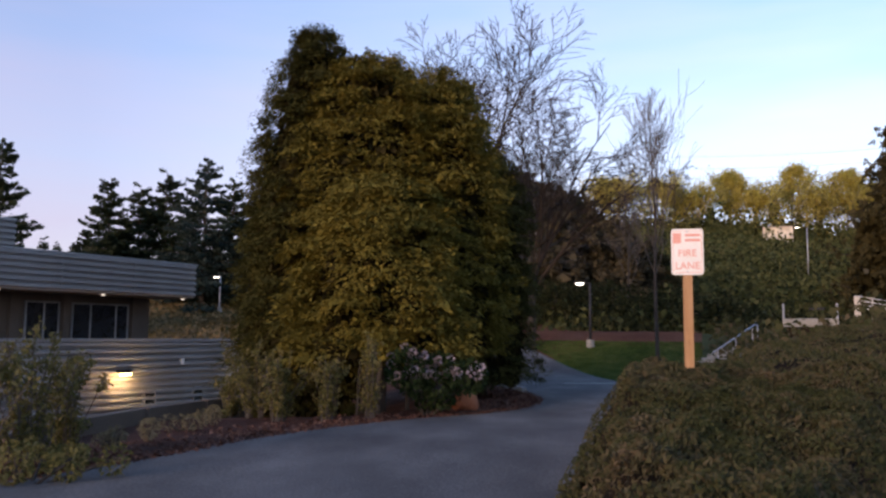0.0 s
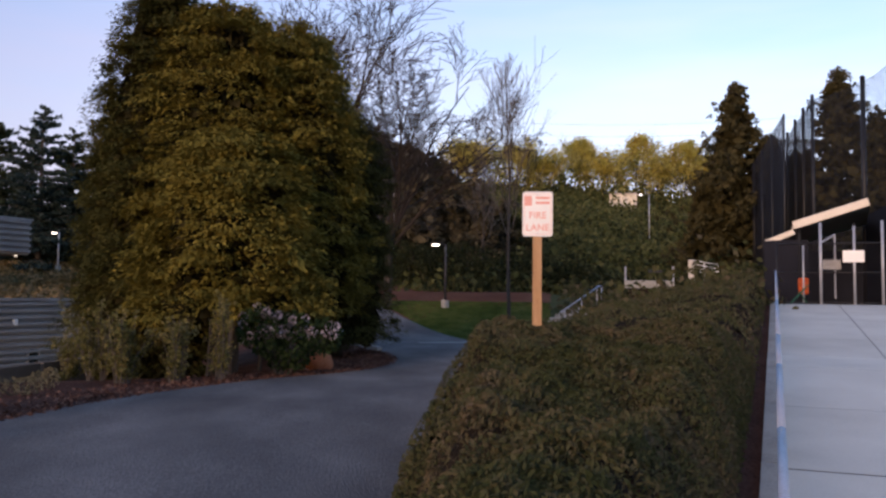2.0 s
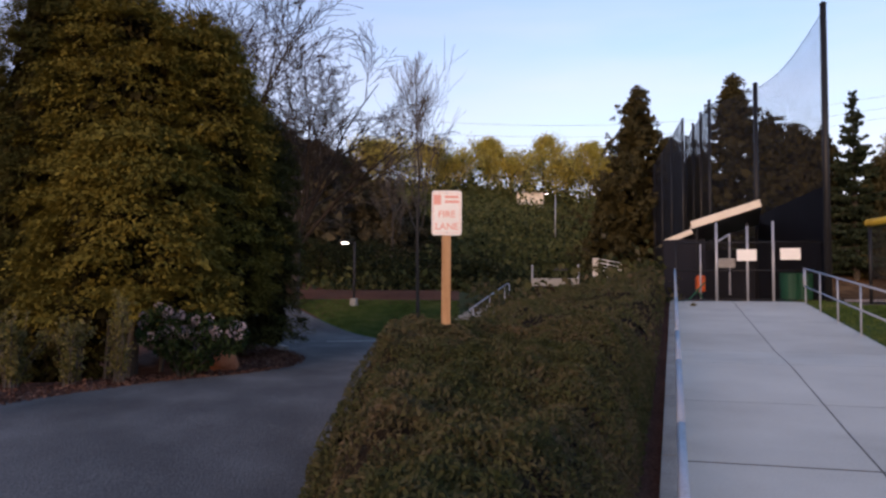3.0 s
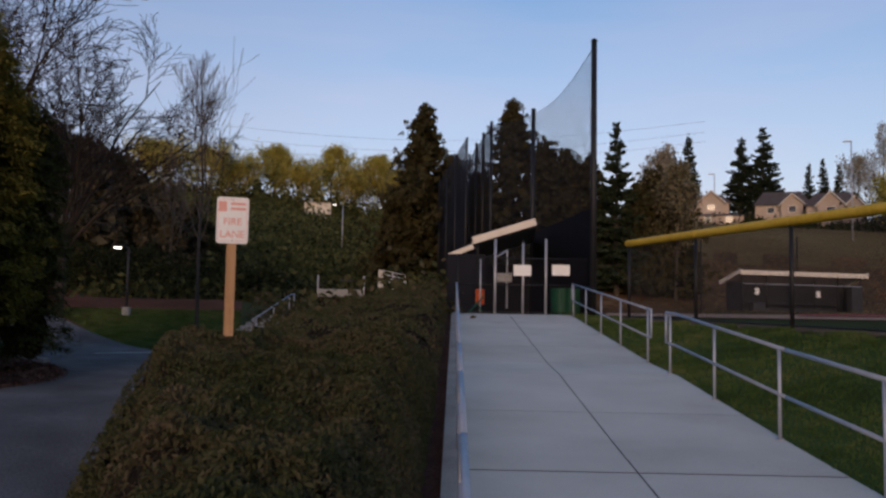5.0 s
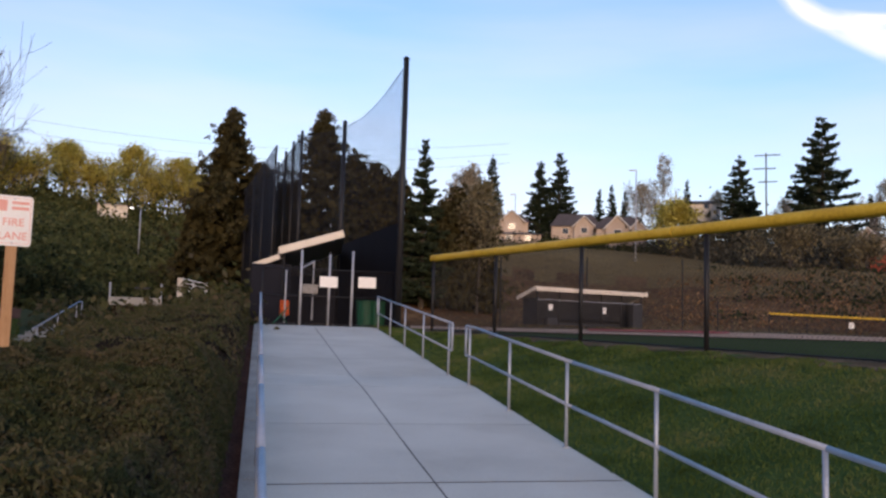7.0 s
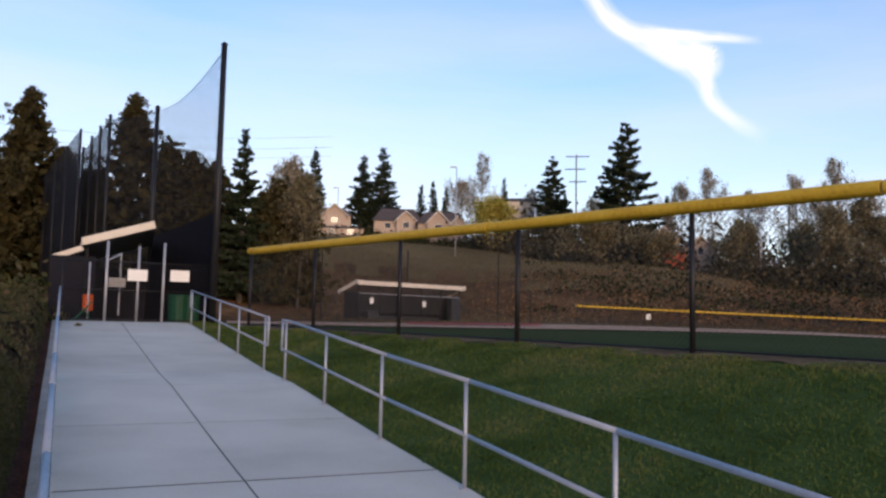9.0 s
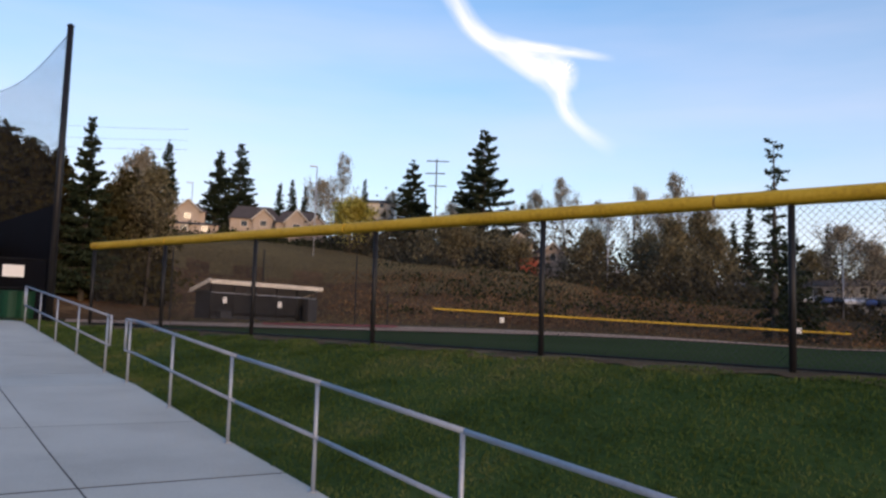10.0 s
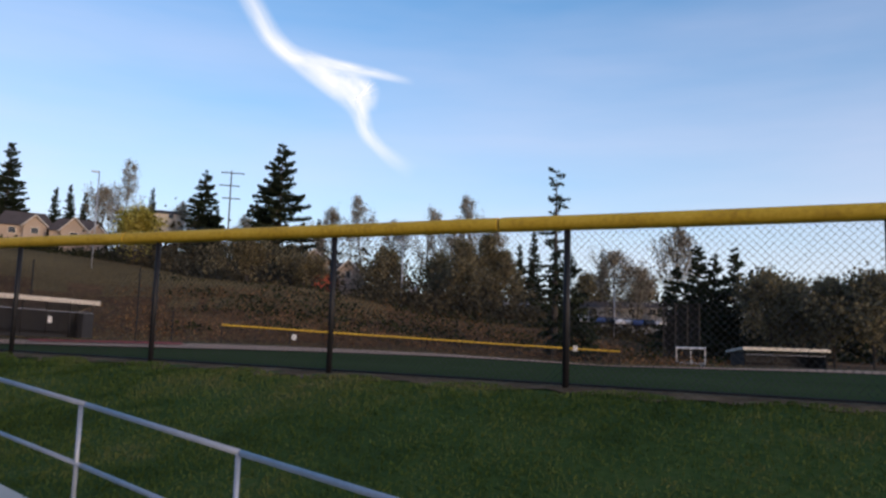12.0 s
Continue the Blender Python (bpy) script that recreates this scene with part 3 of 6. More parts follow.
def leaves(name, centres, along, size, ratio, rng, mat, parent, label="", kind="", droop=0.15, facing=None):
    """Small folded leaves: two triangles each, about a stem line 'along', sizes vary."""
    n = len(centres)
    along = unit(along + rng.normal(0, 0.25, (n, 3)))
    side = unit(np.cross(along, rng.normal(0, 1, (n, 3)) if facing is None else facing + rng.normal(0, 0.3, (n, 3))))
    size = np.broadcast_to(size, (n,)) * rng.uniform(0.65, 1.35, n)
    up = np.cross(side, along)
    L, W = size[:, None], (size * ratio)[:, None]
    base = centres - along * L * 0.5
    tip = centres + along * L * 0.5 - np.array([0, 0, 1.0]) * L * droop
    lft, rgt = centres + side * W * 0.5 + up * W * 0.18, centres - side * W * 0.5 + up * W * 0.18
    verts = np.stack([base, rgt, tip, lft], 1).reshape(-1, 3)
    me = bpy.data.meshes.new(name)
    me.vertices.add(4 * n)
    me.vertices.foreach_set("co", verts.astype(np.float32).ravel())
    me.loops.add(4 * n)
    me.loops.foreach_set("vertex_index", np.arange(4 * n, dtype=np.int32))
    me.polygons.add(n)
    me.polygons.foreach_set("loop_start", np.arange(0, 4 * n, 4, dtype=np.int32))
    me.update(calc_edges=True)
    me.validate()
    me.materials.append(mat)
    ob = new(name, me)
    ob.parent = parent
    if label or kind:
        tagged(ob, label, kind=kind)
    return ob


def branch_mesh(name, segs, mat, parent, sides=4):
    """Tapered sticks from rows of (start, end, radius, radius)."""
    vs, fs = [], []
    for p, q, r0, r1 in segs:
        p, q = np.array(p), np.array(q)
        d = q - p
        d = d / (np.linalg.norm(d) + 1e-9)
        a = np.cross(d, (0.3, 0.5, 0.8) if abs(d[2]) > 0.5 else (0, 0, 1.0))
        a /= np.linalg.norm(a) + 1e-9
        b = np.cross(d, a)
        i = len(vs)
        for c, r in ((p, r0), (q, r1)):
            for k in range(sides):
                an = 2 * math.pi * k / sides
                vs.append(tuple(c + a * r * math.cos(an) + b * r * math.sin(an)))
        for k in range(sides):
            m = (k + 1) % sides
            fs.append((i + k, i + m, i + sides + m, i + sides + k))
    return sheet(name, vs, fs, mat, parent, smooth=True)


def grow(rng, p, d, length, r, depth, out, spread=0.5, lift=0.12, kids=(2, 4), bend=0.12, thin=0.62):
    """Branches that fork; rows of (start, end, radius, radius) go to out."""
    steps = 4 if depth > 1 else 3
    p, d = np.array(p, float), np.array(d, float)
    pts = [p]
    for i in range(steps):
        d = d + rng.normal(0, bend, 3) + np.array([0, 0, lift * 0.3])
        d /= np.linalg.norm(d)
        q = pts[-1] + d * length / steps
        out.append((pts[-1], q, r * (1 - 0.45 * i / steps), r * (1 - 0.45 * (i + 1) / steps)))
        pts.append(q)
        if depth > 0 and i >= (1 if depth < 4 else 2):
            for _ in range(rng.integers(kids[0], kids[1] + 1) if i == steps - 1 else rng.integers(1, 3)):
                nd = d + rng.normal(0, spread, 3) + np.array([0, 0, lift])
                nd /= np.linalg.norm(nd)
                grow(rng, q, nd, length * rng.uniform(0.55, 0.8), r * (1 - 0.45 * (i + 1) / steps) * thin, depth - 1, out, spread, lift, kids, bend, thin)


def limb(rng, p, d, length, r, level, out, minr, droop):
    """A slender limb in a gentle arc with finer limbs along both sides."""
    n = 6 if level > 1 else 4
    pts, dirs = [np.array(p, float)], []
    d = unit(np.array(d, float))
    side = unit(rng.normal(0, 1, 3))
    for i in range(n):
        d = unit(d + side * 0.07 + rng.normal(0, 0.05, 3) + np.array([0, 0, (0.10 if level > 1 else 0.02) - droop * (i / n)]))
        a, b = r * (1 - 0.8 * i / n), r * (1 - 0.8 * (i + 1) / n)
        q = pts[-1] + d * length / n
        out.append((pts[-1], q, max(a, minr), max(b, minr)))
        pts.append(q)
        dirs.append(d)
    if level == 0:
        return
    kids = {3: 8, 2: 7, 1: 5}[level]
    for k in range(kids):
        u = 0.22 + 0.75 * (k + rng.uniform(0, 1)) / kids
        i = min(n - 1, int(u * n))
        base = pts[i] + (pts[i + 1] - pts[i]) * (u * n - i)
        off = unit(np.cross(dirs[i], rng.normal(0, 1, 3)))
        nd = unit(dirs[i] + off * rng.uniform(0.55, 1.0))
        limb(rng, base, nd, length * (1.05 - 0.6 * u) * rng.uniform(0.45, 0.75), r * (1 - 0.7 * u) * 0.55, level - 1, out, minr, droop)


def bare_tree(at, height, width, seed, label, trunk_r=0.16, fork=0.28, limbs=7, minr=0.007, droop=0.10, twig=None, lean=0.0):
    """A leafless tree: a trunk that forks low into rising limbs and long fine twigs."""
    rng = rand(seed)
    t = thing("bare_tree", label, "tree", on_land(at))
    out = []
    h0 = height * fork
    branch_mesh("trunk", [((0, 0, -0.3), (0.06, 0.03, h0 * 0.55), trunk_r, trunk_r * 0.85), ((0.06, 0.03, h0 * 0.55), (lean * 0.3, 0.0, h0), trunk_r * 0.85, trunk_r * 0.72)], M_BARK, t, 9)
    for k in range(limbs):
        an = 2.4 * k + rng.uniform(-0.4, 0.4)
        open_ = (width * 0.5) / (height - h0) * (0.15 + 0.85 * k / (limbs - 1))
        z = h0 * (1.0 - 0.22 * k / limbs)
        ln = (height - z) * (1.0 - 0.22 * k / limbs) * rng.uniform(0.85, 1.0)
        limb(rng, (lean * 0.3, 0, z), (math.cos(an) * open_ * 1.7 + lean, math.sin(an) * open_ * 1.7, 1.0), ln, trunk_r * rng.uniform(0.42, 0.6), 3, out, minr, droop)
    f = height / max(o[1][2] for o in out)
    out = [(p * np.array([1, 1, f]), q * np.array([1, 1, f]), a, b) for p, q, a, b in out]
    branch_mesh("branching", out, twig or M_DARKTWIG, t, 3)
    return t


def fir(at, height, width, seed, label, mat=M_FIR, gaps=0.15, size=0.35, start=0.08, density=1.0, name="fir_tree", power=0.9, ragged=0.25):
    """A conifer: a straight trunk with whorls of drooping boughs covered in needle sprays."""
    rng = rand(seed)
    t = thing(name, label, "tree", on_land(at))
    branch_mesh("trunk", [((0, 0, -0.4), (0, 0, height * 0.5), height * 0.018, height * 0.012), ((0, 0, height * 0.5), (0, 0, height), height * 0.012, 0.02)], M_BARK, t, 8)
    cs, al, segs = [], [], []
    levels = max(14, int(height / (size * 1.5)))
    for i in range(levels):
        f = i / levels
        z = height * (start + (1 - start) * f)
        reach = width * 0.5 * (1 - f) ** power + 0.04 * width
        for k in range(int(6 + 6 * (1 - f))):
            if rng.random() < gaps:
                continue
            an = rng.uniform(0, 2 * math.pi)
            ln = reach * rng.uniform(1 - ragged * 1.6, 1 + ragged * 0.6)
            slope = rng.uniform(-0.25, 0.1) + 0.35 * f
            d = np.array([math.cos(an), math.sin(an), slope])
            o = np.array([0, 0, z + rng.uniform(-1.0, 1.0) * height / levels])
            tip = o + d * ln + np.array([0, 0, 0.06 * ln])
            segs.append((o, tip, 0.012 * height * (1 - f) * 0.35 + 0.01, 0.008))
            m = max(4, int(density * 17 * ln / (size * 1.6)))
            u = rng.uniform(0.06, 1.0, m) ** 0.75
            w = (1.05 - u) * 0.32 * ln + size * 0.2
            sidev = np.array([-math.sin(an), math.cos(an), 0])
            c = o + np.outer(u, d * ln) + np.outer(rng.normal(0, 1, m) * w * 0.6, sidev)
            c[:, 2] += rng.normal(0, size * 0.18, m) - 0.10 * ln * u * (1 - u)
            cs.append(c)
            al.append(np.tile(d + np.array([0, 0, -0.15]), (m, 1)) + rng.normal(0, 0.45, (m, 3)))
    tagged(branch_mesh("branching", segs, M_BARK, t, 3), kind="stuff")
    c = np.concatenate(cs)
    leaves("crown", c, np.concatenate(al), size * 0.8, 0.5, rng, mat, t)
    return t


def lobes(centres, radii, n, rng, squash=1.0):
    """Places spread over the outside of a heap of rounded lobes, with the way out at each."""
    centres, radii = np.array(centres, float), np.array(radii, float)
    pick = rng.choice(len(radii), n, p=radii ** 2 / (radii ** 2).sum())
    d = unit(rng.normal(0, 1, (n, 3)))
    r = radii[pick] * rng.uniform(0.75, 1.08, n)
    p = centres[pick] + d * r[:, None] * np.array([1, 1, squash])
    keep = np.ones(n, bool)
    for c, rr in zip(centres, radii):
        q = (p - c) / np.array([1, 1, squash])
        keep &= np.linalg.norm(q, axis=1) > rr * 0.72
    return p[keep], d[keep]


def bush(at, width, height, seed, label, mat, n=2500, size=0.09, name="shrub", flowers=None, category="shrub", lobes_n=9, ratio=0.5):
    rng = rand(seed)
    t = thing(name, label, category, on_land(at))
    cs = [(rng.normal(0, 0.22) * width, rng.normal(0, 0.22) * width, height * rng.uniform(0.3, 0.66)) for _ in range(lobes_n)]
    rs = [min(width * 0.28, height * 0.36) * rng.uniform(0.75, 1.15) for _ in cs]
    p, d = lobes(cs, rs, n, rng)
    ok = p[:, 2] > 0.0
    p, d = p[ok], d[ok]
    stems = [((rng.normal(0, 0.05 * width), rng.normal(0, 0.05 * width), -0.1), (c[0], c[1], c[2]), 0.03, 0.012) for c in cs]
    tagged(branch_mesh("woody_frame", stems, M_BARK, t, 5), kind="stuff")
    leaves("foliage", p, d + rng.normal(0, 0.6, d.shape), size, ratio, rng, mat, t)
    if flowers:
        top = p[(p[:, 2] > height * 0.5)]
        pick = top[rng.choice(len(top), min(len(top), 64), replace=False)]
        c = np.repeat(pick, 26, 0)
        dd = unit(rng.normal(0, 1, c.shape))
        c = c + dd * 0.075
        leaves("blossom", c, dd, 0.055, 0.8, rng, flowers, t, "clusters of pale pink blossom")
    return t


def pine(at, height, width, seed, label, mat=M_PINE, size=0.24, low=0.03, limbs=90, blunt=0.5):
    """A broad pine: a stem with irregular limbs that end in heaps of rounded needle tufts."""
    rng = rand(seed)
    t = thing("pine_tree", label, "tree", on_land(at))
    branch_mesh("trunk", [((0, 0, -0.4), (0, 0, height * 0.93), height * 0.018, 0.03)], M_BARK, t, 8)
    segs, cs, ds = [], [], []
    for k in range(limbs):
        f = low + (0.97 - low) * (k + rng.uniform(0, 1)) / limbs
        an = k * 2.4 + rng.uniform(-0.7, 0.7)
        room = width * 0.5 * (1 - f) ** blunt * (1 + 0.18 * math.sin(5 * f * 6.28 + seed) + 0.12 * math.sin(an * 2 + seed))
        ln = room * rng.uniform(0.45, 1.18)
        a = np.array([0, 0, height * f])
        b = a + np.array([math.cos(an) * ln, math.sin(an) * ln, ln * rng.uniform(-0.10, 0.28)])
        segs.append((a, b, 0.05, 0.02))
        m = max(4, int(ln * 3.2))
        u = rng.uniform(0.25, 1.0, m)
        tuft = a + (b - a) * u[:, None] + rng.normal(0, 0.16 + 0.12 * ln / 2, (m, 3)) * np.array([1, 1, 0.7])
        q = 18
        d = unit(rng.normal(0, 1, (m * q, 3)) + np.array([0, 0, 0.45]))
        cs.append(np.repeat(tuft, q, 0) + d * size * rng.uniform(0.5, 1.1, (m * q, 1)))
        ds.append(d)
    tagged(branch_mesh("branching", segs, M_BARK, t, 3), kind="stuff")
    # inner leaves close the gaps; M_INNER has crown shade in its colour
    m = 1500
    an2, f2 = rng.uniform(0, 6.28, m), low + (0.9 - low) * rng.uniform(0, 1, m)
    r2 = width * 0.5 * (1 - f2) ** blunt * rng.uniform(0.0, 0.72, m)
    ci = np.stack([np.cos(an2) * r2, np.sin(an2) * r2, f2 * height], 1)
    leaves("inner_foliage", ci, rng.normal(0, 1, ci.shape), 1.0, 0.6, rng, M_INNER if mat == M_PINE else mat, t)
    d = np.concatenate(ds)
    leaves("crown", np.concatenate(cs), d, size * 1.25, 0.5, rng, mat, t)
    return t


def leader_tree(at, height, width, seed, label, trunk_r=0.1, limbs=26, low=0.22, rise=1.1, leaf=None, leaf_n=5, leaf_size=0.3, twig=M_BARK, name="bare_tree", minr=0.01, depth=2, spread=0.28):
    """A tree with one stem to the top and rising side limbs."""
    rng = rand(seed)
    t = thing(name, label, "tree", on_land(at))
    out, stem = [], []
    p = np.array([0, 0, -0.3])
    d = np.array([0, 0, 1.0])
    n = 10
    pts = [p]
    for i in range(n):
        d = unit(d + rng.normal(0, 0.035, 3) + np.array([0, 0, 0.1]))
        q = pts[-1] + d * (height * 0.97 + 0.3) / n
        stem.append((pts[-1], q, trunk_r * (1 - 0.9 * i / n), trunk_r * (1 - 0.9 * (i + 1) / n)))
        pts.append(q)
    pts = np.array(pts)
    for k in range(limbs):
        f = low + (0.97 - low) * (k + rng.uniform(0, 1)) / limbs
        c = np.array([np.interp(f * n, np.arange(n + 1), pts[:, j]) for j in range(3)])
        an = k * 2.4 + rng.uniform(-0.5, 0.5)
        ln = width * 0.5 * (0.45 + 0.55 * math.sin(math.pi * min(1, (f - low) / (1 - low) * 0.75 + 0.28))) * rng.uniform(0.8, 1.2) * math.hypot(1, rise) * 0.75 * (1.2 - f) ** 0.8
        grow(rng, c, (math.cos(an), math.sin(an), rise), ln, max(minr, trunk_r * 0.4 * (1.05 - f)), depth, out, spread, 0.2, (1, 3))
    out = [(a, b, max(r, minr), max(s, minr)) for a, b, r, s in out]
    branch_mesh("trunk", stem, M_BARK, t, 8)
    branch_mesh("branching", out, twig, t, 3)
    if leaf:
        tips = np.array([(o[0] + o[1]) / 2 for o in out if o[2] < trunk_r * 0.35])
        c = np.repeat(tips, leaf_n, 0)
        c = c + rng.normal(0, leaf_size * 1.3, c.shape)
        leaves("crown", c, rng.normal(0, 1, c.shape), leaf_size, 0.7, rng, leaf, t)
    return t


# the group of big conifers with broad golden sprays
def thuja(at, height, width, seed, label, mat, n=900, size=0.30, name="conifer", skirt=0.06, point=0.12, slim=1.0):
    """A columnar conifer: a trunk, dark inner boughs, and fan-shaped sprays that overlap like shingles."""
    rng = rand(seed)
    t = thing(name, label, "tree", on_land(at))
    branch_mesh("trunk", [((0, 0, -0.3), (0.05, 0.03, height * 0.5), 0.15, 0.10), ((0.05, 0.03, height * 0.5), (0, 0, height * 0.95), 0.10, 0.03)], M_BARK, t, 8)
    knots = (0.0, 0.08, 0.25, 0.55, 0.78, 0.92, 1.0)
    shape = (0.80, 0.94, 1.0, 0.97 - 0.03 * slim, 0.92 - 0.14 * slim, 0.74 - 0.22 * slim, point)
    an = rng.uniform(0, 2 * math.pi, n)
    f = skirt + (1 - skirt) * rng.uniform(0.0, 1.0, n) ** 0.92
    wob = 1 + 0.12 * np.sin(3 * an + 6 * f + seed) + 0.10 * np.sin(7 * an - 13 * f + 2 * seed)
    r = width * 0.5 * np.interp(f, knots, shape) * wob * rng.uniform(0.80, 1.06, n)
    big = rng.uniform(0.65, 1.25, n)
    c0 = np.stack([np.cos(an) * r, np.sin(an) * r, f * height], 1)
    # ragged leading shoots round the top
    shoots = []
    for _ in range(18):
        a, fb = rng.uniform(0, 2 * math.pi), rng.uniform(0.80, 0.98)
        rs = width * 0.5 * np.interp(fb, knots, shape) * rng.uniform(0.3, 0.95)
        for z in np.arange(fb * height - 0.2, fb * height + rng.uniform(0.2, 0.55), 0.12):
            shoots.append((math.cos(a) * rs, math.sin(a) * rs, z, a))
    shoots = np.array(shoots)
    c0 = np.concatenate([c0, shoots[:, :3]])
    an = np.concatenate([an, shoots[:, 3] + rng.normal(0, 1.2, len(shoots))])
    big = np.concatenate([big, np.full(len(shoots), 0.42)])
    n = len(c0)
    k = 88
    # each spray is a fan that opens outward and hangs at its rim
    face = np.repeat(an + rng.normal(0, 0.5, n), k)
    tilt = np.repeat(rng.uniform(-0.15, 0.5, n), k)
    fan = rng.uniform(-1.25, 1.25, n * k)
    reach = rng.uniform(0.05, 1.0, n * k) ** 0.6
    bk = np.repeat(big, k) * size
    d = np.stack([np.cos(face + fan), np.sin(face + fan), tilt], 1)
    lobe = 1 + 0.22 * np.cos(5 * fan + np.repeat(rng.uniform(0, 6.3, n), k))
    out = reach * lobe * bk * 1.35
    c = np.repeat(c0, k, 0) + d * out[:, None]
    c[:, 2] += bk * (0.22 - 0.55 * reach ** 2.2) + rng.normal(0, 0.05, n * k)
    d[:, 2] -= 0.55 * reach
    top = np.stack([np.cos(face) * 0.45, np.sin(face) * 0.45, np.full(n * k, 0.9)], 1)
    leaves("foliage", c, d, size * 0.25, 0.5, rng, mat, t, droop=0.1, facing=top)
    # inner boughs, the shade between the sprays put into a darker leaf colour
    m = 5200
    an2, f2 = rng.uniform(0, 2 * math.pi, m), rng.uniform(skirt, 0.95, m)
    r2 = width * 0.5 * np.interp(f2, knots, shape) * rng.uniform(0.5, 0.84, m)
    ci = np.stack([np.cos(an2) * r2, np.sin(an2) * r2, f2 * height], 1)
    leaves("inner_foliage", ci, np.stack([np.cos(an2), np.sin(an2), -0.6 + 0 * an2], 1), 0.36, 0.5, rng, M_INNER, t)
    return t


GOLD = "tall dense golden-green conifer with broad drooping sprays"
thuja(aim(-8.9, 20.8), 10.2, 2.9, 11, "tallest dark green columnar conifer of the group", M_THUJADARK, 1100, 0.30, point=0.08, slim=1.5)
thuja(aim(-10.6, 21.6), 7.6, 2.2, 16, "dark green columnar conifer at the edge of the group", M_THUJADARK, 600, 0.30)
thuja(aim(-5.2, 20.0), 8.5, 3.2, 12, GOLD, M_THUJA, 900, 0.36, skirt=0.12, point=0.25, slim=0.6)
thuja(aim(-1.0, 20.6), 8.1, 3.3, 13, GOLD, M_THUJA, 900, 0.36, skirt=0.14, point=0.3, slim=0.6)
thuja(aim(-4.2, 18.4), 5.0, 3.2, 14, "lower golden-green conifer at the front of the group", M_THUJA, 620, 0.40, skirt=0.24, point=0.4)
# the dark spray colour also carries the shade on this rear tree
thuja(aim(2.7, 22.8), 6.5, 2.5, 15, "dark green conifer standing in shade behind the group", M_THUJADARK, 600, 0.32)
# bare lower trunks under the crowns
for b, d, h, r in ((-7.2, 18.3, 2.3, 0.05), (-4.3, 17.4, 2.2, 0.07), (-5.7, 17.8, 2.0, 0.045), (-2.4, 18.2, 1.9, 0.05)):
    tr = thing("tree_stem", "bare brown stem under the golden conifers", "tree stem", on_land(aim(b, d)), group="stems under the conifers")
    branch_mesh("stem", [((0, 0, -0.2), (0.05, 0, h * 0.5), r, r * 0.85), ((0.05, 0, h * 0.5), (-0.03, 0.15, h), r * 0.85, r * 0.6)], M_BARK, tr, 7)

# ---- by the road: shrubs, boulder, kerbs, hedge ----
def twiggy(at, width, height, seed, label, n=26, leaf_n=16):
    """An upright shrub of many stems with small leaves along them."""
    rng = rand(seed)
    t = thing("shrub", label, "shrub", on_land(at), group="shrubs along the road")
    segs, cs, al = [], [], []
    for _ in range(n):
        an, sp = rng.uniform(0, 6.28), abs(rng.normal(0, 0.5))
        tip = np.array([math.cos(an) * sp * width * 0.55, math.sin(an) * sp * width * 0.55, height * rng.uniform(0.6, 1.05)])
        mid = tip * np.array([0.45, 0.45, 0.5]) + rng.normal(0, 0.04, 3)
        base = np.array([math.cos(an), math.sin(an), 0]) * width * 0.12 + np.array([0, 0, -0.05])
        segs += [(base, mid, 0.011, 0.008), (mid, tip, 0.008, 0.004)]
        for a, b in ((base, mid), (mid, tip)):
            for _k in range(3):
                u = rng.uniform(0.3, 0.95)
                p = a + (b - a) * u
                q = p + unit(b - a + rng.normal(0, 0.35, 3)) * rng.uniform(0.15, 0.4) * height * 0.5
                segs.append((p, q, 0.005, 0.003))
                m = leaf_n
                w = rng.uniform(0, 1, (m, 1))
                cs.append(p + (q - p) * w + rng.normal(0, 0.035, (m, 3)))
                al.append(rng.normal(0, 0.6, (m, 3)) + (q - p))
    tagged(branch_mesh("woody_frame", segs, M_TWIG, t, 4), kind="stuff")
    leaves("foliage", np.concatenate(cs), np.concatenate(al), 0.07, 0.5, rng, M_SHRUB, t)
    return t


TW = "twiggy upright shrub with sparse yellow-green leaves beside the road"
for k, (b, d, w, h) in enumerate([(-28.6, 10.8, 2.0, 1.75), (-25.6, 11.3, 1.9, 1.6), (-23.6, 12.0, 1.2, 1.25), (-12.4, 16.6, 1.5, 1.3), (-10.9, 15.9, 1.1, 1.15), (-7.7, 15.8, 1.0, 1.2), (-4.9, 15.9, 0.9, 1.55), (-13.9, 17.6, 1.0, 1.0)]):
    twiggy(aim(b, d), w * 0.85, h, 40 + k, TW, 20 if w > 1 else 14, 17)
bush(aim(-1.1, 16.9), 1.45, 1.5, 61, "round dark rhododendron bush covered with pale pink blossom", M_RHODO, 4200, 0.10, "rhododendron", M_FLOWER)
bush(aim(1.7, 21.5), 1.5, 1.1, 62, "low dark evergreen bush under the conifers", M_DARKBUSH, 2500, 0.08)
bush(aim(-26.8, 9.9), 1.8, 0.5, 63, "leafy green undergrowth below twiggy shrubs", M_SHRUB, 1500, 0.06)
bush(aim(-23.8, 11.0), 1.0, 0.32, 64, "leafy green undergrowth below twiggy shrubs", M_SHRUB, 700, 0.06)
for k, (b, d) in enumerate([(-21.0, 12.4), (-18.9, 13.4), (-16.6, 14.6), (-15.2, 15.4)]):
    bush(aim(b, d), 0.7, 0.38, 70 + k, "dry low tuft of russet stems beside the road", M_OLIVE, 420, 0.07, "dry_tuft", lobes_n=5, ratio=0.2)

bm = bmesh.new()
bmesh.ops.create_icosphere(bm, subdivisions=3, radius=0.34)
for v in bm.verts:
    v.co *= 1 + 0.22 * noise.noise(v.co * 4.0) + 0.08 * noise.noise(v.co * 11.0)
    v.co.z *= 0.78
boulder = part("boulder", bm, M_ROCK, None, smooth=True)
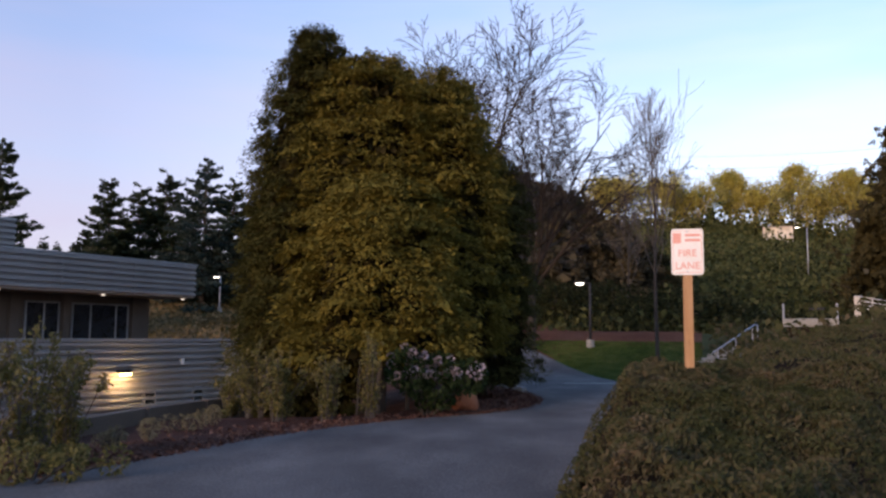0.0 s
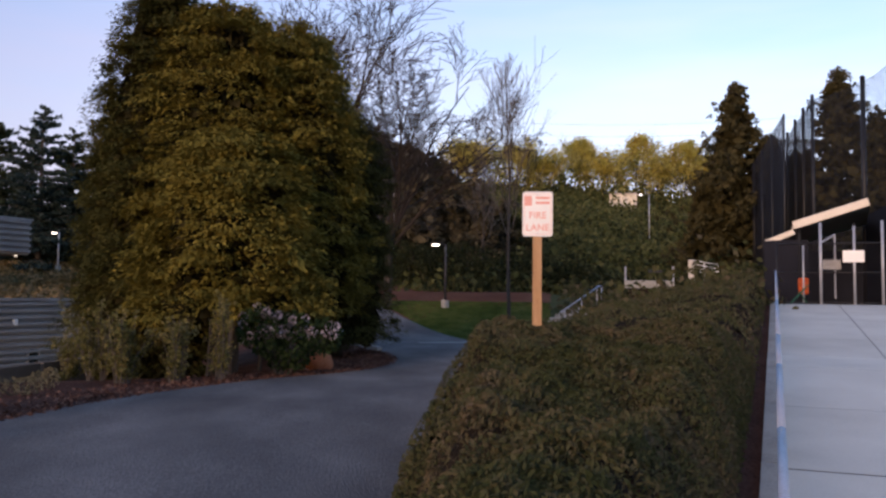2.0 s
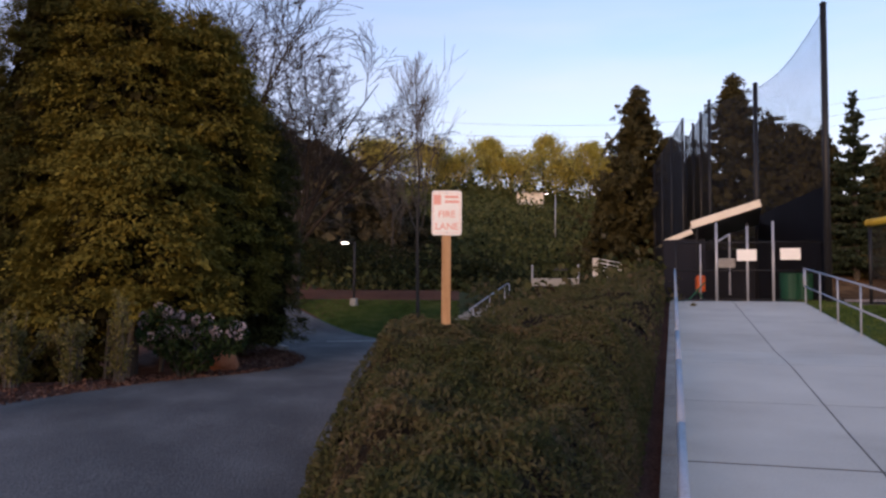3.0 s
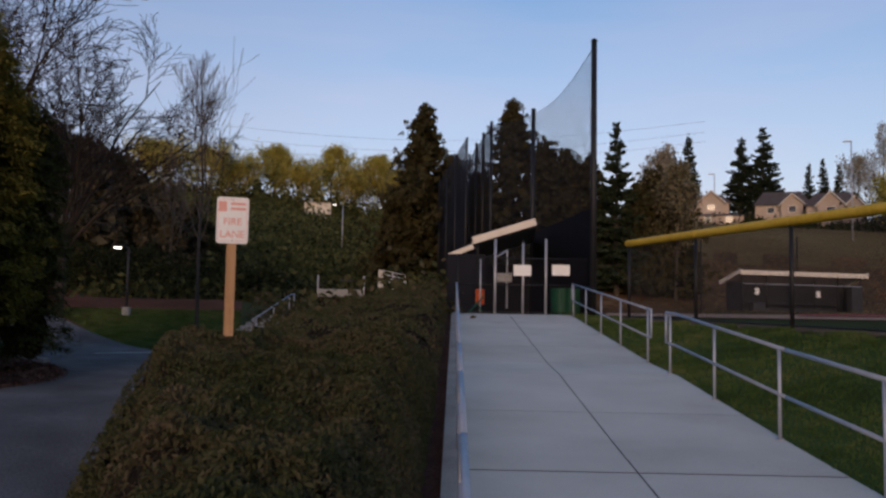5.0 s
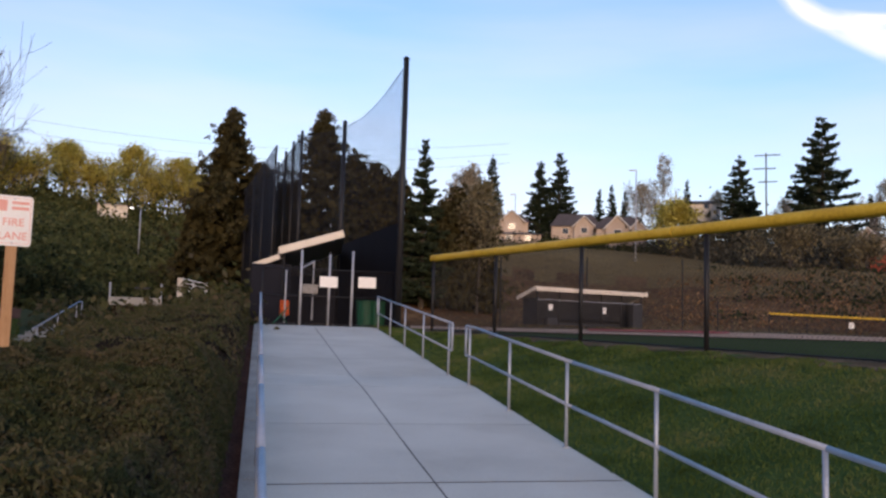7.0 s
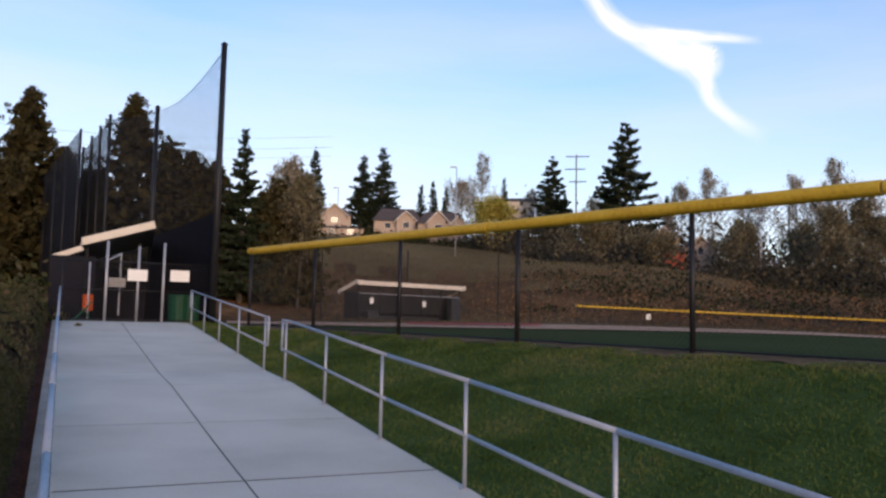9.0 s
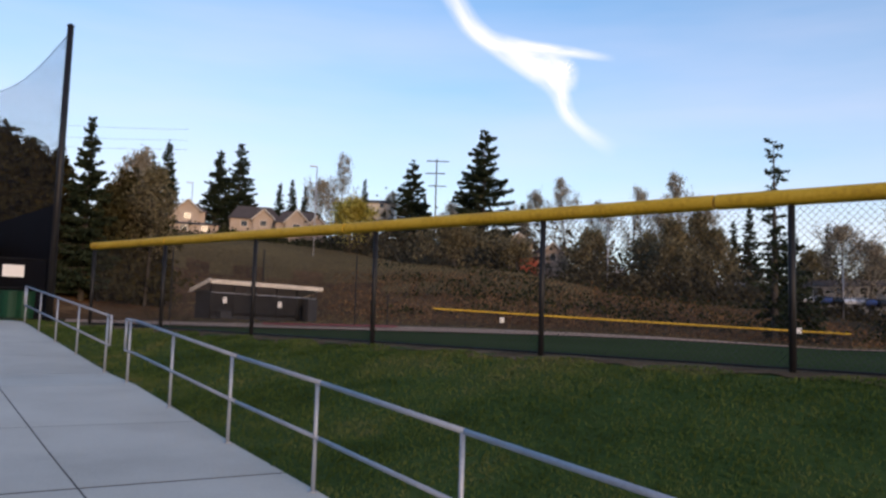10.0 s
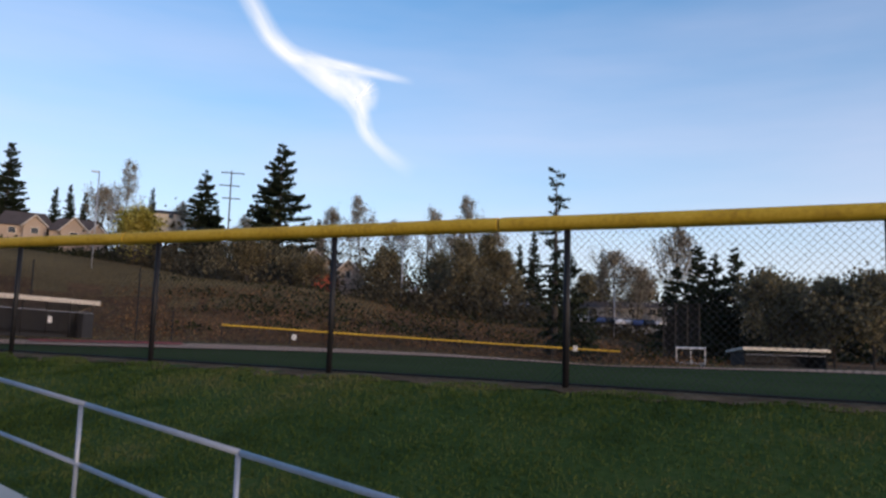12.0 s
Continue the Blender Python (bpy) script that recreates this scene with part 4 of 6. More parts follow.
boulder.matrix_basis = pose(*on_land(aim(1.5, 18.3), 0.16))
tagged(boulder, "rounded orange-brown boulder at the edge of the bed", "rock")


def kerb_run(name, label, pts, width=0.16, height=0.13, n=16, mat=M_CONCRETE_OLD):
    c = curve_through(pts, n)
    t = thing(name, label, "kerb", on_land(c[0]), kind="structure")
    o = Vector(on_land(c[0]))
    for a, b in zip(c[::3], c[3::3]):
        d = Vector((b[0] - a[0], b[1] - a[1], 0))
        m = (a + b) / 2
        part("kerbstone", box(d.length - 0.012, width, height + 0.1, Vector(on_land(m, height / 2 - 0.03)) - o, (0, 0, math.degrees(math.atan2(d.y, d.x))), 0.015), mat, t)
    return t


kerb_run("kerb", "pale curved concrete kerb round the planted island", [(-1.4, 35.0), (-0.2, 31.6), (0.7, 29.0), (1.5, 27.6), (1.95, 26.2), (2.25, 24.0)])
kerb_run("kerb", "pale concrete kerb across the end of the lawn", [(3.9, 27.7), (5.2, 27.95), (6.5, 28.3)], 0.22, 0.06, 10)
for k, (a, b) in enumerate([(-27.5, -23.5), (-23.4, -19.4), (-19.3, -15.8), (-15.7, -12.8)]):
    pa, pb = Vector(aim(a, np.interp(a, (-27.5, -12.8), (12.4, 19.0)))), Vector(aim(b, np.interp(b, (-27.5, -12.8), (12.4, 19.0))))
    d, mid = pb - pa, (pa + pb) / 2
    z = float(land(mid.x, mid.y))
    ob = part("sleeper_wall", box(d.length - 0.02, 0.2, 0.5, (0, 0, 0), bevel=0.02), M_BROWNWALL)
    ob.matrix_basis = pose(mid.x, mid.y, 0.02, 0, 0, math.degrees(math.atan2(d.y, d.x)))
    tagged(ob, "low dark timber retaining sleeper at the edge of the bed", "retaining wall", "sleepers along the bed")

# leaf litter and bark chips on the beds
rng = rand(5)
n = 9000
u, w = rng.uniform(0, 1, n), np.abs(rng.normal(0, 0.55, n))
idx = u * (NR - 1) * 0.55
lx = np.interp(idx, np.arange(NR), ra[:, 0]) - w * 1.2 + 0.12
ly = np.interp(idx, np.arange(NR), ra[:, 1]) + w * 0.5
lp = np.stack([lx, ly, land(lx, ly) + 0.03 + 0.02 * rng.random(n)], 1)
litter = leaves("bark_litter", lp, rng.normal(0, 1, (n, 3)) * np.array([1, 1, 0.12]), 0.07, 0.45, rng, M_MULCH, None)
tagged(litter, "scattered bark chips and dry leaf litter along the bed", "litter", kind="stuff")

# ground-cover hedge between the road and the ramp
hedge = thing("hedge", "broad unclipped olive-brown ground-cover hedge beside the ramp", "hedge", (2.0, 6.0, 0.0))


def hedge_right(s):
    return np.interp(s, (0, 4, 30, 60), (-0.35, -0.27, -0.22, -0.22))


def hedge_left_o(x, y):
    """How far inside the road's edge a place is."""
    return x - np.interp(y, rb[:, 1], rb[:, 0])


def hedge_top(x, y):
    s, o = x * RU[0] + y * RU[1], x * RN[0] + y * RN[1]
    b = np.degrees(np.arctan2(x, y))
    far = np.interp(b, (8, 12.5, 17, 20, 25, 30), (15, 14.5, 15.5, 20, 30, 38)) - np.hypot(x, y)
    left = hedge_left_o(x, y)
    edge = np.minimum((hedge_right(s) - o) * 1.5, np.minimum(np.minimum(left * 1.1, far * 0.9), (s - 1.4) * 0.9))
    fill = np.clip(edge / 0.6, 0, 1) ** 0.45
    bumps = 0.12 * np.sin(1.9 * x + 0.7 * y) * np.sin(1.3 * y - 0.6 * x) + 0.08 * np.sin(4.3 * x + 1.0) * np.sin(3.7 * y) + 0.05 * np.sin(11 * x + 2 * y) * np.sin(9.5 * y - 3 * x)
    tall = np.interp(np.hypot(x, y), (3, 6, 8.6, 12, 20, 40), (0.75, 0.95, 1.25, 0.75, 0.85, 0.8))
    lump = 0.22 * np.sin(2.3 * y + 0.8) + 0.14 * np.sin(5.1 * y + 2.0 * x)
    slope = 0.22 + 2.8 * np.maximum(left - 0.28 + lump + 0.9 * bumps, 0)
    return land(x, y) + np.minimum((tall + bumps) * fill, slope), edge


def hedge_places(n, d0, d1, rng):
    x, y = rng.uniform(-1, min(22, d1), n * 6), rng.uniform(0.5, min(40, d1), n * 6)
    d = np.hypot(x, y)
    z, edge = hedge_top(x, y)
    ok = (edge > 0.02) & (d > d0) & (d < d1) & (x * RN[0] + y * RN[1] < -0.2) & (y < 38)
    x, y, z, edge = x[ok][:n], y[ok][:n], z[ok][:n], edge[ok][:n]
    deep = rng.exponential(0.05, len(x)) - 0.03
    side = rng.random(len(x)) < np.where(edge < 0.5, 0.55, 0.0)
    g = land(x, y)
    z = np.where(side, g + (z - g) * rng.uniform(0.05, 1, len(x)), z - deep)
    return np.stack([x, y, z], 1)


rng = rand(8)
for nm, n, d0, d1, sz in (("foliage", 180000, 2.0, 13.0, 0.045), ("far_foliage", 46000, 13.0, 45.0, 0.08)):
    p = hedge_places(n, d0, d1, rng)
    tw = np.stack([0.5 * np.sin(p[:, 0] * 17 + p[:, 1] * 9), 0.5 * np.cos(p[:, 1] * 18 - p[:, 0] * 11), np.full(len(p), 1.0)], 1)
    leaves(nm, p - np.array([2.0, 6.0, 0.0]), tw + rng.normal(0, 0.7, p.shape), sz * 1.1, 0.32, rng, M_HEDGE, hedge)
# added sheet just below the leaves, coloured as the shade between them
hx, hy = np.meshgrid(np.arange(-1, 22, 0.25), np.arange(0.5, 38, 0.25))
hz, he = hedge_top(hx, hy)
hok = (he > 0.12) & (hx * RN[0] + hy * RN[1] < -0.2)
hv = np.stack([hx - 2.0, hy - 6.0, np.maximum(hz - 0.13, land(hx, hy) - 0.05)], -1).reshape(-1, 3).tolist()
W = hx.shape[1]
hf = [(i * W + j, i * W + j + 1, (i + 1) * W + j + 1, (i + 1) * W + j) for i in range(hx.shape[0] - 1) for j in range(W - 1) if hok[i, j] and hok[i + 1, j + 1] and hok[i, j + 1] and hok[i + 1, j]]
sheet("shade_sheet", hv, hf, M_SHADEBROWN, hedge, "dark brown sheet below the leaves, hedge shade in its colour", smooth=True)

# lawn blades between the ramp and the fence
rng = rand(9)
n = 520000
x, y = rng.uniform(3, 24, n), rng.uniform(-8, 24, n)
o, fs_ = x * RN[0] + y * RN[1], fence_side(x, y)
d = np.hypot(x, y)
patch = np.sin(x * 1.3 + 0.5 * y) * np.sin(y * 1.1 - x * 0.4) + 0.6 * np.sin(3.1 * x) * np.sin(2.7 * y)
ok = (o > 3.87) & (fs_ < -0.55 - 0.3 * np.sin(3 * y)) & (rng.random(n) < np.clip(13 / d, 0, 1) * (0.75 + 0.25 * patch))
x, y, d = x[ok], y[ok], d[ok]
hgt = np.interp(d, (5, 12, 25), (0.055, 0.07, 0.10))
p = np.stack([x, y, land(x, y) + hgt * 0.35], 1)
lawn = leaves("lawn_grass", p, np.array([0, 0, 1.0]) + rng.normal(0, 0.38, p.shape), hgt, 0.22, rng, M_GRASS, None, droop=0.1)
tagged(lawn, "short uneven green lawn sloping up to the fence", "grass", kind="stuff")
rng = rand(10)
n = 60000
bb, dd = rng.uniform(1, 17, n), rng.uniform(28.5, 39.5, n)
x, y = dd * np.sin(np.radians(bb)), dd * np.cos(np.radians(bb))
ok = (hedge_left_o(x, y) > 0.15)
p = np.stack([x, y, land(x, y) + 0.03], 1)[ok]
tagged(leaves("lawn_grass", p, np.array([0, 0, 1.0]) + rng.normal(0, 0.38, p.shape), 0.10, 0.3, rng, M_GRASS, None),
       "bright green lawn below the bank", "grass", kind="stuff")
# bare strip under the fence
sv, sf = [], []
for i in range(121):
    k = -4 + 9.3 * i / 120
    for side, up in ((-0.75 - 0.18 * math.sin(i * 1.9) - 0.1 * math.sin(i * 0.7), 0.02), (0.35, 0.03)):
        x, y, _ = fence_at(k, 0, side)
        sv.append((x, y, float(land(x, y)) + up))
sf = [(2 * i, 2 * i + 1, 2 * i + 3, 2 * i + 2) for i in range(120)]
tagged(sheet("bare_strip", sv, sf, M_STRIP, smooth=True), "strip of bare brown soil under the fence", "ground", kind="structure")


# ---- the low building with grey ribbed siding ----
house = thing("ribbed_building", "low flat-roofed building clad in grey horizontal ribbed metal", "building", (-12.8, 24.9, 0.0), 58.0)


def rib(length, h, depth=0.15):
    """One horizontal rib of siding, along x from 0, standing out towards -y."""
    bm = bmesh.new()
    prof = [(0, 0), (-depth * 0.25, 0.0), (-depth * 0.35, h * 0.30), (-depth, h * 0.45), (-depth, h * 0.85), (-depth * 0.35, h * 0.98), (0, h * 0.98)]
    a = [bm.verts.new((0, y, z)) for y, z in prof]
    b = [bm.verts.new((length, y, z)) for y, z in prof]
    for i in range(len(prof) - 1):
        bm.faces.new((a[i], b[i], b[i + 1], a[i + 1]))
    bm.faces.new(a)
    bm.faces.new(b[::-1])
    bmesh.ops.recalc_face_normals(bm, faces=bm.faces)
    return bm


def clad(parent, x0, x1, y, z0, z1, rows, mat=M_SIDING):
    h = (z1 - z0) / rows
    first = None
    for i in range(rows):
        if first is None:
            ob = first = part("siding_rib", rib(x1 - x0, h), mat, parent)
        else:
            ob = new("siding_rib", first.data)
            ob.parent = parent
        ob.matrix_basis = pose(x0, y, z0 + i * h)


lower = part("lower_wall", box(26.0, 9.0, 2.6, (-16.4 + 13, 4.56, 0.06)), M_DARKTRIM, house)
clad(house, -16.4, 9.6, 0.06, -1.24, 1.30, 11)
part("wall_cap", box(26.2, 0.5, 0.10, (-3.4, 0.15, 1.36), bevel=0.01), M_SIDING, house)
part("upper_wall", box(22.2, 6.5, 1.8, (-5.3, 4.6, 2.15)), M_BROWNWALL, house)
part("roof_slab", box(23.0, 8.5, 1.12, (-4.95, 4.2, 3.46)), M_DARKTRIM, house)
clad(house, -16.4, 6.6, -0.03, 2.88, 4.06, 6)
part("roof_cap", box(23.2, 0.4, 0.07, (-4.9, 0.05, 4.09), bevel=0.01), M_SIDING, house)
for x in (-9.5, -5.9, -2.3, 1.3, 4.0):
    part("cladding_joint", box(0.07, 0.05, 1.16, (x, -0.09, 3.47)), M_SIDING, house)
part("soffit", box(22.8, 1.3, 0.04, (-4.95, 0.75, 2.87)), M_BROWNWALL, house)
part("plant_room", box(4.0, 3.0, 1.0, (-1.4, 3.0, 4.7), bevel=0.02), M_SIDING, house)
clad(house, -3.4, 0.6, 1.5, 4.25, 5.2, 5)
for x in (-8.0, -4.2, -0.6, 2.9, 6.2):
    part("soffit_light", box(0.09, 0.07, 0.03, (x, 0.05, 2.84)), M_DIMLAMP, house, "small lit soffit light")


def pane_window(parent, x, y, z, w, h, splits, mat=M_SIDING):
    win = part("window", box(w, 0.05, h, (0, 0, 0)), M_GLASSDARK, parent)
    win.matrix_basis = pose(x, y, z)
    for sx in [-w / 2, *splits, w / 2]:
        part("frame", box(0.05, 0.09, h + 0.05, (sx, -0.01, 0), bevel=0.006), mat, win)
    for sz in (-h / 2, h / 2):
        part("frame", box(w + 0.05, 0.09, 0.05, (0, -0.01, sz), bevel=0.006), mat, win)
    return win


for x, w, sp in ((1.6, 1.14, (0.05,)), (3.75, 2.17, (-0.4, 0.6)), (-1.4, 1.6, (0.1,)), (-5.4, 1.6, (0.1,))):
    pane_window(house, x, 1.32, 1.98, w, 1.2, sp)
for x in (2.42, 5.1, 0.6):
    part("pilaster", box(0.28, 0.2, 1.75, (x, 1.28, 2.2), bevel=0.01), M_BROWNWALL, house)
for x, w in ((4.85, 0.46), (6.98, 0.44), (-2.2, 0.46)):
    win = part("window", box(w, 0.06, 0.84, (0, 0, 0)), M_GLASSDARK, house)
    win.matrix_basis = pose(x, -0.04, -0.76)
    for sx in (-w / 2, w / 2):
        part("frame", box(0.04, 0.12, 0.9, (sx, 0, 0)), M_SIDING, win)
part("utility_box", box(0.16, 0.10, 0.22, (6.2, -0.05, 0.60), bevel=0.01), M_WHITE, house, "small white utility box")
for x, n in ((3.70, 3), (10.4, 2), (-3.2, 3)):
    lamp = part("wall_lamp", box(0.5, 0.06, 0.08, (0, 0, 0.12), bevel=0.01), M_DARKTRIM, house)
    lamp.matrix_basis = pose(x, -0.12, 0.22)
    for i in range(n):
        c = (i - (n - 1) / 2) * 0.17
        hood = bmesh.new()
        bmesh.ops.create_cone(hood, cap_ends=False, segments=12, radius1=0.085, radius2=0.03, depth=0.12, matrix=Matrix.Translation((c, -0.12, 0.10)))
        part("hood", hood, M_DARKTRIM, lamp, smooth=True)
        bulb = bmesh.new()
        bmesh.ops.create_icosphere(bulb, subdivisions=2, radius=0.06, matrix=Matrix.Translation((c, -0.12, 0.02)))
        part("bulb", bulb, M_WARMLAMP, lamp, "glowing warm bulb", smooth=True)
    pl = new("wall_lamp_light", bpy.data.lights.new("wall_lamp_light", "POINT"))
    pl.data.energy, pl.data.color, pl.data.shadow_soft_size = 34, (1.0, 0.66, 0.28), 0.1
    pl.matrix_basis = house.matrix_basis @ pose(x, -0.5, -0.05)


# ---- tall net line, dugouts and the gate at the top of the ramp ----
def net(a, b, za0, za1, zb0, zb1, cell, r, sag=0.0):
    """Net of crossing cords between two uprights at a and b."""
    vs, fs = [], []
    a, b = Vector((a[0], a[1], 0)), Vector((b[0], b[1], 0))
    ln = (b - a).length
    u = (b - a) / ln

    def strip(p, q, w):
        i = len(vs)
        vs.extend([tuple(p + w), tuple(p - w), tuple(q - w), tuple(q + w)])
        fs.append((i, i + 1, i + 2, i + 3))

    def top(f):
        return za1 + (zb1 - za1) * f - sag * math.sin(math.pi * f)

    def bot(f):
        return za0 + (zb0 - za0) * f

    n = int(ln / cell)
    for i in range(n + 1):
        f = i / n
        c = a + (b - a) * f
        strip(c + Vector((0, 0, bot(f))), c + Vector((0, 0, top(f))), u * r)
    m = int((max(za1, zb1) - min(za0, zb0)) / cell)
    segs = 6
    for j in range(m + 1):
        for k in range(segs):
            f0, f1 = k / segs, (k + 1) / segs
            g = j / m
            p = a + (b - a) * f0 + Vector((0, 0, bot(f0) + (top(f0) - bot(f0)) * g))
            q = a + (b - a) * f1 + Vector((0, 0, bot(f1) + (top(f1) - bot(f1)) * g))
            strip(p, q, Vector((0, 0, r)))
    return vs, fs


NET_A, NET_U = np.array([18.9, 22.0]), np.array([0.42, 0.907])
barrier = thing("net_barrier", "row of tall black poles carrying dark ball-stop netting", "ball net", (18.9, 22.0, 1.3))
ks = (0.0, 10.2, 22.9, 26.3, 29.7, 33.4, 37.5, 42.0, 47.0)
tops = (11.05, 11.05, 13.3, 13.3, 13.3, 13.2, 13.3, 13.4, 13.5)
pts = [NET_A + NET_U * k for k in ks]
for i, (p, zt) in enumerate(zip(pts, tops)):
    z0 = float(land(*p)) - 0.3
    rel = (p[0] - 18.9, p[1] - 22.0)
    part("pole", rod((*rel, z0 - 1.3), (*rel, zt - 1.3), 0.12 if i < 2 else 0.10, 0.10 if i < 2 else 0.09, 12), M_BLACKSTEEL, barrier, smooth=True)
    part("pole_cap", rod((*rel, zt - 1.3), (*rel, zt - 1.22), 0.13, 0.05, 12), M_BLACKSTEEL, barrier)
for i in range(len(pts) - 1):
    a, b = pts[i] - [18.9, 22.0], pts[i + 1] - [18.9, 22.0]
    za, zb = float(land(*pts[i])) - 1.3, float(land(*pts[i + 1])) - 1.3
    vs, fs = net(a, b, za, tops[i] - 1.5, zb, tops[i + 1] - 1.5, 0.07, 0.0065 if i < 2 else 0.019, 0.45 if i == 0 else 0.1)
    sheet("netting", vs, fs, M_NET, barrier)
    rodbm = bmesh.new()
    nseg = 10
    for k in range(nseg):
        f0, f1 = k / nseg, (k + 1) / nseg
        sg = 0.45 if i == 0 else 0.1
        q0 = (*(a + (b - a) * f0), tops[i] - 1.5 + (tops[i + 1] - tops[i]) * f0 - sg * math.sin(math.pi * f0))
        q1 = (*(a + (b - a) * f1), tops[i] - 1.5 + (tops[i + 1] - tops[i]) * f1 - sg * math.sin(math.pi * f1))
        rod(q0, q1, 0.012, sides=5, bm=rodbm)
    part("top_cable", rodbm, M_NET, barrier)
    if i < 1 or i > 1:
        h = 3.75 if i < 1 else 3.0
        bm = bmesh.new()
        q = [bm.verts.new((a[0], a[1], za)), bm.verts.new((b[0], b[1], zb)), bm.verts.new((b[0], b[1], zb + h)), bm.verts.new((a[0], a[1], za + h))]
        bm.faces.new(q)
        bmesh.ops.solidify(bm, geom=bm.faces, thickness=0.02)
        part("windscreen", bm, M_SCREEN, barrier, "dark navy woven windscreen")
# second line of netting behind, closing the cage
cage = thing("batting_cage", "dark netted batting cage behind the gate", "ball net", (*(NET_A + NET_U * 24), 1.3))
cage_o = NET_A + NET_U * 24
for i in range(4):
    p = NET_A + NET_U * (24 + i * 6) + np.array([-1.35, 0.45]) * 1.0
    q = NET_A + NET_U * (30 + i * 6) + np.array([-1.35, 0.45]) * 1.0
    zt = 11.2
    part("pole", rod((*(p - cage_o), -0.4), (*(p - cage_o), zt), 0.07, sides=10), M_BLACKSTEEL, cage, smooth=True)
    vs, fs = net(p - cage_o, q - cage_o, -0.1, zt, -0.1, zt, 0.08, 0.02)
    sheet("netting", vs, fs, M_NET, cage)


def shed_dugout(name, label, at, turn, length, depth, front_h, back_h, open_front=True, posts=5):
    """A dugout: posts, a sloping roof with a cream fascia, dark mesh front, bench."""
    t = thing(name, label, "dugout", at, turn, "dugouts")
    slope = math.degrees(math.atan2(back_h - front_h, depth))
    rl = math.hypot(depth + 0.7, back_h - front_h)
    part("roof", box(length + 0.6, rl, 0.07, (length / 2, depth / 2, (front_h + back_h) / 2 + 0.09), (slope, 0, 0)), M_TARP, t)
    part("front_fascia", box(length + 0.64, 0.06, 0.30, (length / 2, -0.36, front_h + 0.10), bevel=0.01), M_CREAM, t, "cream front fascia board")
    for x in (-0.32, length + 0.32):
        part("end_fascia", box(0.06, rl + 0.04, 0.26, (x, depth / 2, (front_h + back_h) / 2 + 0.09), (slope, 0, 0), bevel=0.01), M_CREAM, t, "cream sloping end fascia")
    for i in range(posts):
        x = length * i / (posts - 1)
        part("post", rod((x, 0, 0), (x, 0, front_h), 0.05), M_BLACKSTEEL, t, smooth=True)
        part("post", rod((x, depth, 0), (x, depth, back_h), 0.05), M_BLACKSTEEL, t, smooth=True)
    part("back_wall", box(length, 0.12, back_h, (length / 2, depth, back_h / 2)), M_DARKTRIM, t)
    for x in (0, length):
        part("side_wall", box(0.1, depth, min(front_h, back_h), (x, depth / 2, min(front_h, back_h) / 2)), M_DARKTRIM, t)
    if open_front:
        for i in range(posts - 1):
            if i == posts - 2:
                continue
            xa, xb = length * i / (posts - 1), length * (i + 1) / (posts - 1)
            vs, fs = wires((xa, -0.02, 0.05), (xb, -0.02, 0.05), front_h * 0.72, 0.12, 0.006)
            sheet("front_mesh", vs, fs, M_NET, t)
        part("front_rail", rod((0, -0.03, front_h * 0.74), (length, -0.03, front_h * 0.74), 0.03), M_GALV, t)
        part("front_kick_rail", box(length * 0.75, 0.05, 0.10, (length * 0.375, -0.04, 0.1)), M_DARKTRIM, t)
    part("bench", box(length * 0.9, 0.4, 0.06, (length / 2, depth - 0.4, 0.46), bevel=0.01), M_DARKTRIM, t)
    return t


# dugout across the field
dug = aim(50.1, 57.5)
dz = float(land(*dug[:2]))
# its front line runs away from the ramp
d2 = aim(56.95, 63.5)
tn = math.degrees(math.atan2(d2[1] - dug[1], d2[0] - dug[0]))
far_dug = shed_dugout("dugout", "dark field dugout with a cream fascia across the field", (dug[0], dug[1], 1.6 + 59 * math.tan(radians(0.30))), tn, math.dist(dug[:2], d2[:2]), 1.6, 2.35, 1.85, posts=6)
for x, z in ((1.1, 1.25), (5.9, 1.15)):
    part("notice", box(0.32, 0.02, 0.42, (x, -0.07, z)), M_WHITE, far_dug, "small white notice")
for x in (0.9, 8.6):
    part("bin", box(0.9, 0.5, 0.5 if x < 3 else 1.7, (x, -0.35, 0.25 if x < 3 else 0.85), bevel=0.03), M_DARKTRIM, far_dug)

# near dugout, seen from its end behind the gate
near = aim(36.65, 31.0)
nt = thing("dugout", "dugout seen end-on, cream fascia, behind the gate", "dugout", (near[0], near[1], 1.45), -36.0, "dugouts")
part("end_fascia", box(2.45, 0.14, 0.27, (-1.10, 0.0, 3.10), (0, -17.3, 0), bevel=0.015), M_CREAM, nt, "cream sloping end fascia")
part("roof", box(2.5, 7.5, 0.10, (-1.12, 3.8, 3.02), (0, -17.3, 0)), M_TARP, nt)
part("side_fascia", box(1.30, 0.12, 0.20, (-2.80, 2.4, 2.54), (0, -22, 0), bevel=0.01), M_CREAM, nt, "cream lower fascia")
part("back_wall", box(0.12, 7.0, 2.3, (-3.3, 6.5, 1.05)), M_SCREEN, nt)
part("inner_wall", box(3.0, 0.1, 2.2, (-1.6, 6.8, 1.1)), M_SCREEN, nt)
part("side_screen", box(1.45, 0.05, 2.35, (-2.55, 0.6, 1.10)), M_SCREEN, nt)
for x in (-2.1, -0.4):
    part("post", rod((x, 0.4, 0), (x, 0.4, 2.8), 0.05), M_BLACKSTEEL, nt)

# gate fence across the top of the ramp
gate = thing("gate_fence", "black chain-link gate fence with galvanised posts", "gate", ramp(29.3, 0.0, 1.49), -31.34)


def gx_at(b):
    return 29.3 * math.tan(radians(b - 31.34))


